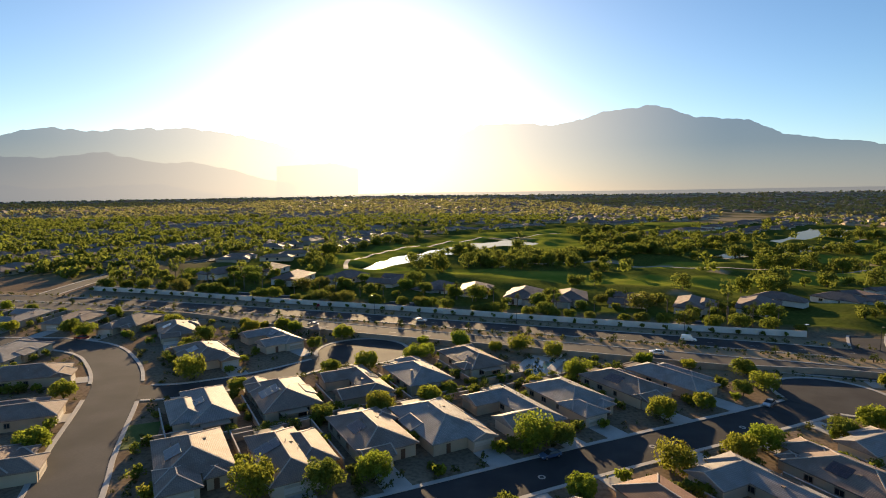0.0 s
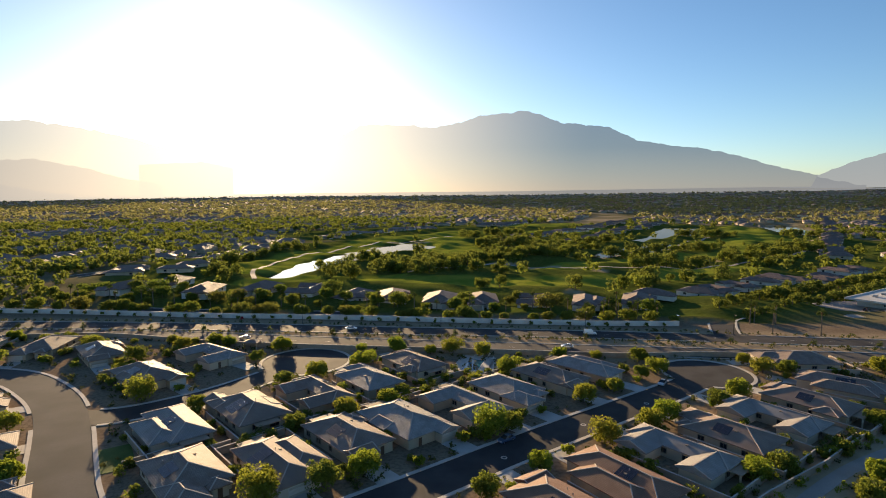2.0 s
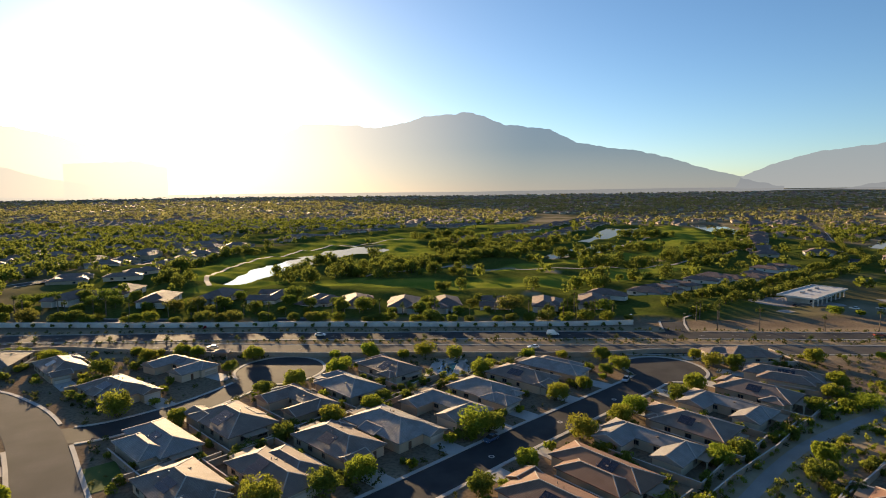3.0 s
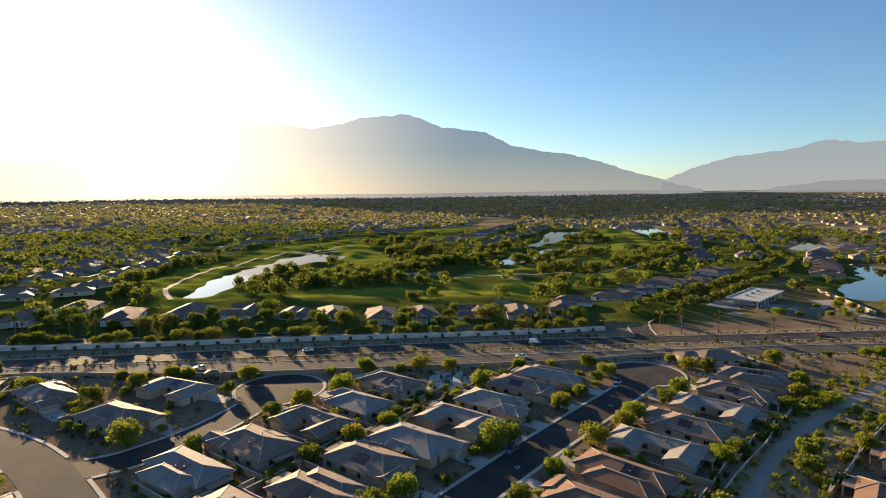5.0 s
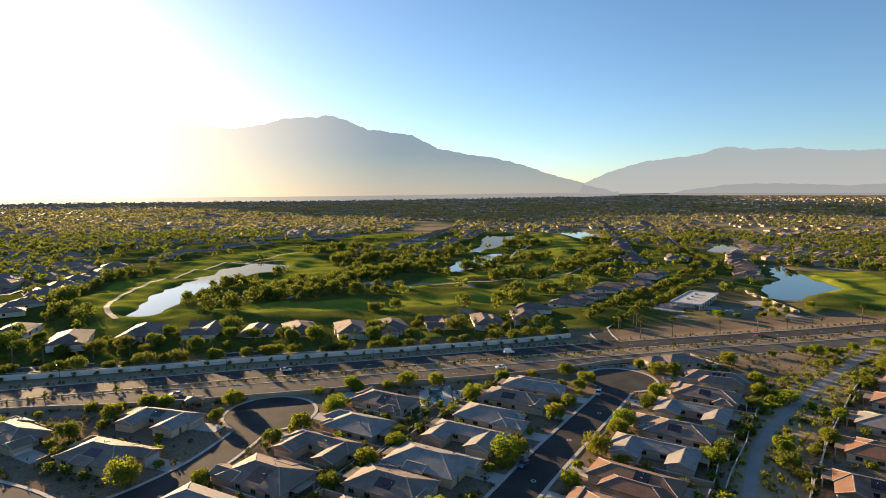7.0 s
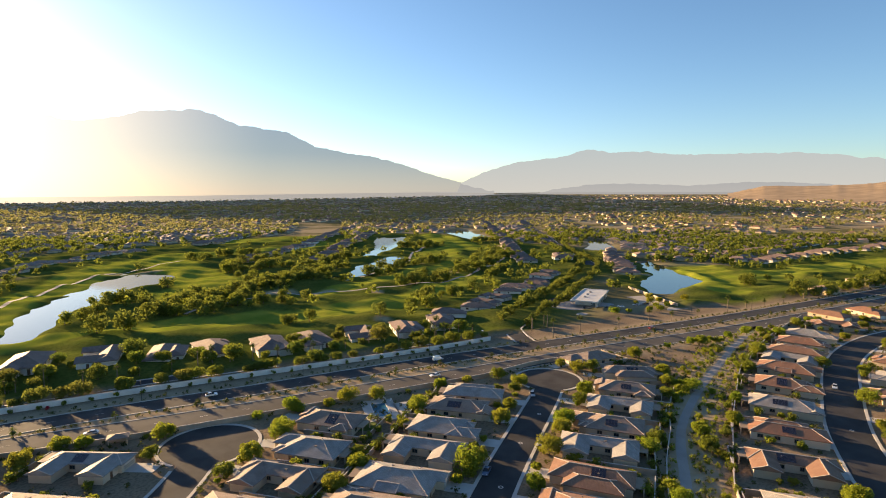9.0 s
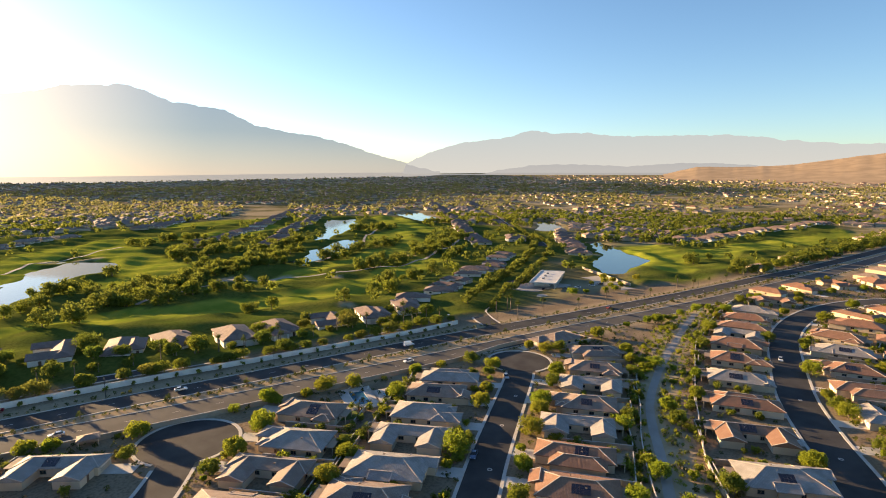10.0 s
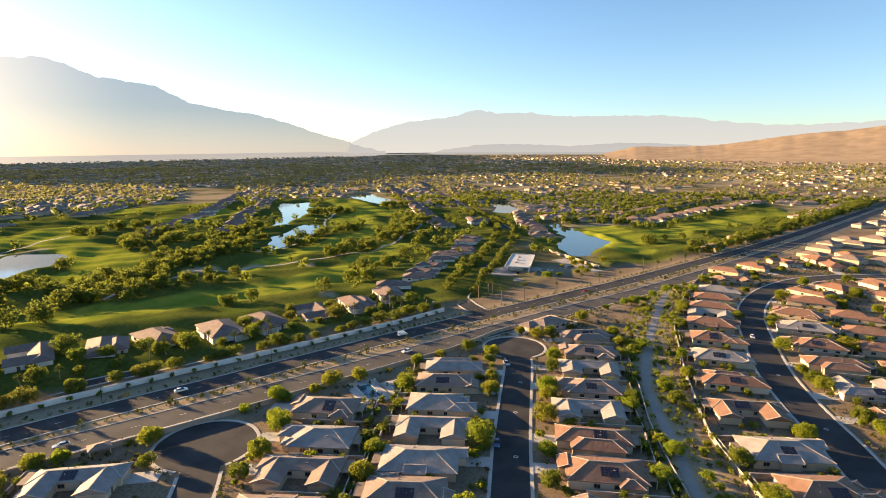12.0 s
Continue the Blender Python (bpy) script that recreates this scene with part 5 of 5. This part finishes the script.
def far_roofs(seed, n, az0, az1, r0, r1, name, wall, roof):
    """Distant houses: walls with a hipped roof and eaves, each its own island."""
    rng = np.random.default_rng(seed)
    x, y = scatter(rng, n, az0, az1, r0, r1)
    keep = (pond_depth(x, y) < -16) & (mown_amount(x, y) < 0.1) & (turf_amount(x, y) < 0.5) & ~on_road(x, y, 12.0) & ~near_houses(x, y, 21.0)
    x, y = x[keep], y[keep]
    z = ground_height(x, y)
    wv, wf, rv, rf = [], [], [], []
    for i in range(len(x)):
        ang = 0.5 * math.sin(x[i] * 0.004) + 0.6 * math.cos(y[i] * 0.003) + rng.integers(0, 2) * 1.57
        c, s = math.cos(ang), math.sin(ang)
        L, W, h = rng.uniform(8, 12), rng.uniform(6, 8), rng.uniform(2.7, 4.0)
        at = lambda a, b, q: (x[i] + a * c - b * s, y[i] + a * s + b * c, z[i] + q)
        k = len(wv)
        wv += [at(a, b, q) for q in (-0.5, h) for a, b in ((-L, -W), (L, -W), (L, W), (-L, W))]
        wf += [(k + j, k + (j + 1) % 4, k + 4 + (j + 1) % 4, k + 4 + j) for j in range(4)]
        k = len(rv)
        e = 0.6
        rv += [at(a, b, h - 0.1) for a, b in ((-L - e, -W - e), (L + e, -W - e), (L + e, W + e), (-L - e, W + e))] + [at(-L + W, 0, h + W * 0.36), at(L - W, 0, h + W * 0.36)]
        rf += [(k, k + 1, k + 5, k + 4), (k + 2, k + 3, k + 4, k + 5), (k + 1, k + 2, k + 5), (k + 3, k, k + 4), (k + 3, k + 2, k + 1, k)]
    root = new(name, array_mesh(name, rv, rf, roof))
    w = new("walls", array_mesh("walls", wv, wf, wall))
    w.parent = root
    tagged(root, "far suburb of low houses with tile roofs", "houses", kind="stuff")


far_roofs(8, 2600, -52, 98, 420, 1300, "mid_suburb", M["stucco"], M["roof"])
far_roofs(9, 5200, -55, 98, 1250, 3900, "far_suburb", M["stucco"], M["roof_red"])


# shrubs on gravel: too many to count
def low_shrubs(name, seed, xs, ys, cards, size, radius, height, material, label):
    rng = np.random.default_rng(seed)
    forms = [crown_cards(rng, radius, height, 4, cards, size, 0.1) for _ in range(6)]
    out = []
    for i in range(len(xs)):
        f = forms[i % 6] * rng.uniform(0.5, 1.4)
        c, s = math.cos(i * 1.7), math.sin(i * 1.7)
        out.append(np.stack([f[..., 0] * c - f[..., 1] * s + xs[i], f[..., 0] * s + f[..., 1] * c + ys[i], f[..., 2]], -1))
    tagged(new(name, cards_mesh(name, np.concatenate(out), material)), label, "shrubs", kind="stuff")


rng = np.random.default_rng(31)
sx, sy = rng.uniform(-210, 430, 9000), rng.uniform(-30, 235, 9000)
ok = ~on_road(sx, sy, 1.4) & (line_distance(sx, sy, WASH_PATH) > 2.6) & (sy < 222 - 0.33 * sx)
ok &= np.array([clear_of_houses(a, b, 0.6) for a, b in zip(sx, sy)])
sx, sy = sx[ok], sy[ok]
low_shrubs("yard_shrubs", 32, sx, sy, 26, 0.2, 0.95, 1.2, M["shrub"], "low desert shrubs on gravel yards")
wx, wy = [], []
for x, y in ((x, y) for off in (-12, -9.5, -7, -4.5, -3, 3, 4.5, 7, 9.5, 12) for x, y in beside(WASH_PATH, 5.5, off, 2.5)):
    if clear_of_houses(x, y, 0.5) and not on_road(x, y, 1.5)[0]:
        wx.append(x), wy.append(y)
low_shrubs("wash_shrubs", 34, wx, wy, 60, 0.17, 1.0, 1.5, M["leaf_lime"], "yellow-green brittle shrubs in the sandy wash")
mx, my = [], []
for line, off in ((ROAD_N, -8.6), (ROAD_N, -9.6), (ROAD_N, 7.8), (ROAD_S, -8.6), (ROAD_N, 9.2)):
    for x, y in beside(line, 4.2, off, 1.8, -260, 520):
        mx.append(x), my.append(y)
low_shrubs("median_shrubs", 33, mx, my, 18, 0.22, 0.8, 0.9, M["shrub"], "clipped shrubs along the boulevard median")
for x, y in beside(north_wall, 8.5, -1.6, 1.0):
    bmh = crown_cards(np.random.default_rng(int(x * 7) % 1000 + 2000), 1.1, 2.2, 5, 110, 0.24, 0.2)
    ob = new("hedge_shrub", cards_mesh("hedge_shrub", bmh, M["leaf_dark"]))
    ob.matrix_basis = pose(x, y, 0)
    tagged(ob, "clipped dark green shrub against the cream wall", "shrub", "wall shrubs")


# ---- vehicles ----
def build_car(colour, van=False):
    L, W, H = (5.3, 2.0, 2.3) if van else (4.6, 1.84, 1.5)
    root = new("van" if van else "car")
    side = [(-L / 2, 0.35), (-L / 2, 0.95), (-L / 2 + 0.25, 1.0), (L / 2 - 1.0, 0.98), (L / 2 - 0.1, 0.82), (L / 2, 0.6), (L / 2, 0.35)]
    cab = [(-L / 2 + 0.15, 0.98), (-L / 2 + 0.3, H - 0.03), (L / 2 - 1.9, H), (L / 2 - 1.05, 0.98)] if van else [(-L / 2 + 0.35, 0.96), (-L / 2 + 0.95, H - 0.05), (0.25, H), (1.15, 0.96)]

    def prism(name, outline, half, top_half, mat, parent):
        bm = bmesh.new()
        z0, z1 = min(p[1] for p in outline), max(p[1] for p in outline)
        rows = []
        for s in (-1, 1):
            rows.append([bm.verts.new((x, s * (half + (top_half - half) * (z - z0) / (z1 - z0)), z)) for x, z in outline])
        n = len(outline)
        bm.faces.new(rows[0]), bm.faces.new(rows[1][::-1])
        for i in range(n):
            bm.faces.new((rows[0][i], rows[1][i], rows[1][(i + 1) % n], rows[0][(i + 1) % n]))
        bmesh.ops.bevel(bm, geom=list(bm.edges), offset=0.05, segments=2, affect="EDGES", profile=0.6)
        return part(name, bm, mat, parent)

    prism("body", side, W / 2, W / 2 - 0.06, CAR_PAINT[colour], root)
    prism("cabin", cab, W / 2 - 0.06, W / 2 - 0.28, CAR_PAINT[colour] if van else M["glass"], root)
    if not van:
        box("roof_panel", (-0.55, 0, H - 0.02), (1.25, W - 0.62, 0.05), CAR_PAINT[colour], root, bevel=0.015)
    else:
        box("windscreen", (L / 2 - 1.42, 0, 1.5), (0.06, W - 0.5, 0.75), M["glass"], root, m=None)
    for x in (-L / 2 + 0.85, L / 2 - 0.85):
        for s in (-1, 1):
            bm = bmesh.new()
            bmesh.ops.create_cone(bm, cap_ends=True, segments=20, radius1=0.33, radius2=0.33, depth=0.22, matrix=pose(x, s * (W / 2 - 0.1), 0.33, rx=90))
            w = part("wheel", bm, M["rubber"], root)
            bm = bmesh.new()
            bmesh.ops.create_cone(bm, cap_ends=True, segments=14, radius1=0.2, radius2=0.2, depth=0.24, matrix=pose(x, s * (W / 2 - 0.09), 0.33, rx=90))
            part("rim", bm, M["metal"], w)
    for s in (-1, 1):
        box("headlight", (L / 2 - 0.05, s * 0.62, 0.68), (0.12, 0.36, 0.14), M["lamp_clear"], root)
        box("tail_light", (-L / 2 + 0.0, s * 0.68, 0.82), (0.08, 0.3, 0.16), M["lamp_red"], root)
    return root


CARS = {}


def vehicle(x, y, heading, colour, where, van=False):
    key, m = (colour, van), pose(x, y, 0.06, rz=heading)
    if key in CARS:
        ob = copy_thing(CARS[key], m)
    else:
        ob = CARS[key] = build_car(colour, van)
        ob.matrix_basis = m
    tagged(ob, "%s %s %s" % (colour, "panel van" if van else "saloon car", where), "van" if van else "car", "vehicles")


vehicle(81.6, 133.4, 222, "silver", "parked at the kerb of a street")
vehicle(21.6, 106.3, 206, "blue", "parked at the kerb of a street")
vehicle(176.8, 49.6, 190, "white", "parked beside the curved street")
vehicle(88, 193.5, -18, "white", "on the dark boulevard carriageway", True)
vehicle(70.4, 177.5, 162, "white", "on the grey boulevard carriageway")
vehicle(-9, 223.4, -17, "white", "on the dark boulevard carriageway")
vehicle(-52, 216.5, 162, "silver", "on the grey boulevard carriageway")
vehicle(142, 212, 200, "white", "on the street behind the cream wall")
vehicle(-131.3, 196, 176, "red", "on the bend of the street")
vehicle(246, 207, 20, "dark", "outside the flat-roofed gate building")
vehicle(258, 196, 110, "dark", "on the pale gravel forecourt")
vehicle(268, 191, 110, "white", "on the pale gravel forecourt")
vehicle(281, 186, 110, "silver", "on the pale gravel forecourt")
vehicle(290, 183, 110, "dark", "on the pale gravel forecourt")
vehicle(222, 147.5, -18, "red", "on the dark boulevard carriageway")


# ---- pool garden ----
def pool(x, y, rz, sx, sy):
    deck = bmesh.new()
    for cx, cy, w, d in ((0, sy / 2 + 1.6, sx + 7, 3.2), (0, -sy / 2 - 1.6, sx + 7, 3.2), (sx / 2 + 1.75, 0, 3.5, sy), (-sx / 2 - 1.75, 0, 3.5, sy)):
        add_box(deck, (cx, cy, 0.08), (w, d, 0.2))
    root = part("swimming_pool", deck, M["concrete"])
    bm = bmesh.new()
    for cx, cy, w, d in ((0, sy / 2 - 0.15, sx, 0.3), (0, -sy / 2 + 0.15, sx, 0.3), (sx / 2 - 0.15, 0, 0.3, sy - 0.6), (-sx / 2 + 0.15, 0, 0.3, sy - 0.6)):
        add_box(bm, (cx, cy, 0.12), (w, d, 0.2))
    part("rim", bm, M["white_stucco"], root)
    bm = bmesh.new()
    add_box(bm, (0, 0, 0.05), (sx - 0.6, sy - 0.6, 0.1))
    part("water", bm, M["pool_water"], root, "clear blue pool water")
    root.matrix_basis = pose(x, y, 0, rz=rz)
    tagged(root, "blue swimming pool with a pale concrete deck", "pool", "pools")


def lounger():
    root = new("sun_lounger")
    box("seat", (0, 0, 0.34), (1.3, 0.65, 0.08), M["white_stucco"], root, bevel=0.02)
    box("backrest", (0, 0, 0), (0.75, 0.65, 0.08), M["white_stucco"], root, m=pose(-0.92, 0, 0.58, ry=42), bevel=0.02)
    for lx in (-0.55, 0.55):
        for ly in (-0.28, 0.28):
            box("leg", (lx, ly, 0.16), (0.06, 0.06, 0.34), M["metal"], root)
    return root


pool(29.5, 164.5, 62, 13.0, 6.0)
pool(38.5, 158.6, 62, 5.0, 3.6)
seat = lounger()
spots = [(34.5, 172.5, 200), (36, 170.5, 210), (37.4, 168.4, 215), (33, 174, 190), (22, 157.5, 60), (37.8, 173, 240)]
for k, (x, y, r) in enumerate(spots):
    ob = seat if k == 0 else copy_thing(seat, pose(x, y, 0.18, rz=r))
    ob.matrix_basis = pose(x, y, 0.18, rz=r)
    tagged(ob, "white reclining sun lounger on the pool deck", "sun lounger", "pool loungers")


def lawn(x, y, rz, sx, sy, label):
    bm = bmesh.new()
    add_box(bm, (0, 0, 0.03), (sx, sy, 0.1), None, 0.02)
    ob = part("lawn", bm, M["turf_patch"])
    ob.matrix_basis = pose(x, y, 0, rz=rz)
    tagged(ob, label, "lawn", "lawns", "structure")


M["turf_patch"] = surface("turf_patch", (0.07, 0.115, 0.02), (0.10, 0.14, 0.03), 0.95, 0.3, 3.0, bump=0.4, bump_scale=12)
lawn(17.5, 157.5, 62, 9, 7, "small mown back yard lawn beside the pool")
lawn(-66.5, 116.5, 22, 7, 13, "small back yard lawn inside block walls")

# ---- gate building and its tan wall ----
gate = new("gate_building")
box("roof", (0, 0, 4.7), (53, 19, 0.5), M["flat_roof"], gate, "flat pale grey roof", bevel=0.05)
for cy in (-9.3, 9.3):
    box("parapet", (0, cy, 5.15), (53, 0.35, 0.5), M["white_stucco"], gate)
for cx in (-26.3, 26.3):
    box("parapet", (cx, 0, 5.15), (0.35, 18.2, 0.5), M["white_stucco"], gate)
box("wall", (5, 2.5, 2.2), (40, 11, 4.5), M["white_stucco"], gate)
for k in range(8):
    box("column", (-24.5 + k * 7, -8.2, 2.2), (0.6, 0.6, 4.5), M["white_stucco"], gate, bevel=0.04)
for k in range(6):
    box("window", (-11 + k * 6.4, -3.03, 1.9), (4.2, 0.1, 2.6), M["glass"], gate)
for k in range(3):
    box("roof_unit", (-10 + k * 11, 2, 5.4), (2.4, 1.8, 1.0), M["metal"], gate, bevel=0.05)
gate.matrix_basis = pose(271, 217, 0, rz=20)
tagged(gate, "long flat-roofed gate building with a columned canopy", "building")
for a, b in zip(spline([(346, 224), (338, 214), (329, 202), (313, 182), (298, 163)], 9)[:-1], spline([(346, 224), (338, 214), (329, 202), (313, 182), (298, 163)], 9)[1:]):
    garden_wall(a, b, 2.2, 0.35, M["block"], "curving tan wall round the forecourt")

# ---- shade ramada in the verge ----
ram = new("ramada")
bm = bmesh.new()
roof_wing(bm, [], -3.2, 3.2, -2.4, 2.4, 2.6, 0.3, 0)
part("roof", bm, M["roof"], ram)
for x in (-2.6, 2.6):
    for y in (-1.8, 1.8):
        box("post", (x, y, 1.2), (0.3, 0.3, 2.5), M["stucco"], ram)
ram.matrix_basis = pose(-47.5, 202.5, 0, rz=-20)
tagged(ram, "small tile-roofed shade ramada on four posts", "ramada")

# bougainvillea by the drives
for k, (x, y) in enumerate(((-14.6, 146.8), (-22, 127.8), (-33, 112), (-21.4, 246.5), (-13.4, 145.5), (-58, 252))):
    ob = new("flowering_shrub", cards_mesh("flowering_shrub", crown_cards(np.random.default_rng(900 + k), 1.0, 1.5, 5, 240, 0.14, 0.15), M["leaf_red"]))
    ob.matrix_basis = pose(x, y, 0)
    tagged(ob, "red flowering bougainvillea shrub", "shrub", "flowering shrubs")


def street_lamp(x, y, rz):
    root = new("street_lamp")
    bm = bmesh.new()
    taper(bm, (0, 0, -0.1), (0, 0, 8.2), 0.11, 0.06, 8)
    part("pole", bm, M["dark_metal"], root)
    beam("arm", (0, 0, 8.1), (1.9, 0, 8.35), 0.07, 0.07, M["dark_metal"], root)
    box("lantern", (2.1, 0, 8.33), (0.6, 0.28, 0.12), M["dark_metal"], root, bevel=0.03)
    root.matrix_basis = pose(x, y, 0, rz=rz)
    tagged(root, "dark metal street lamp beside the boulevard", "street lamp", "street lamps")


for x, y in beside(ROAD_N, 62, 7.6, 1, -150, 420):
    street_lamp(x, y, -110)
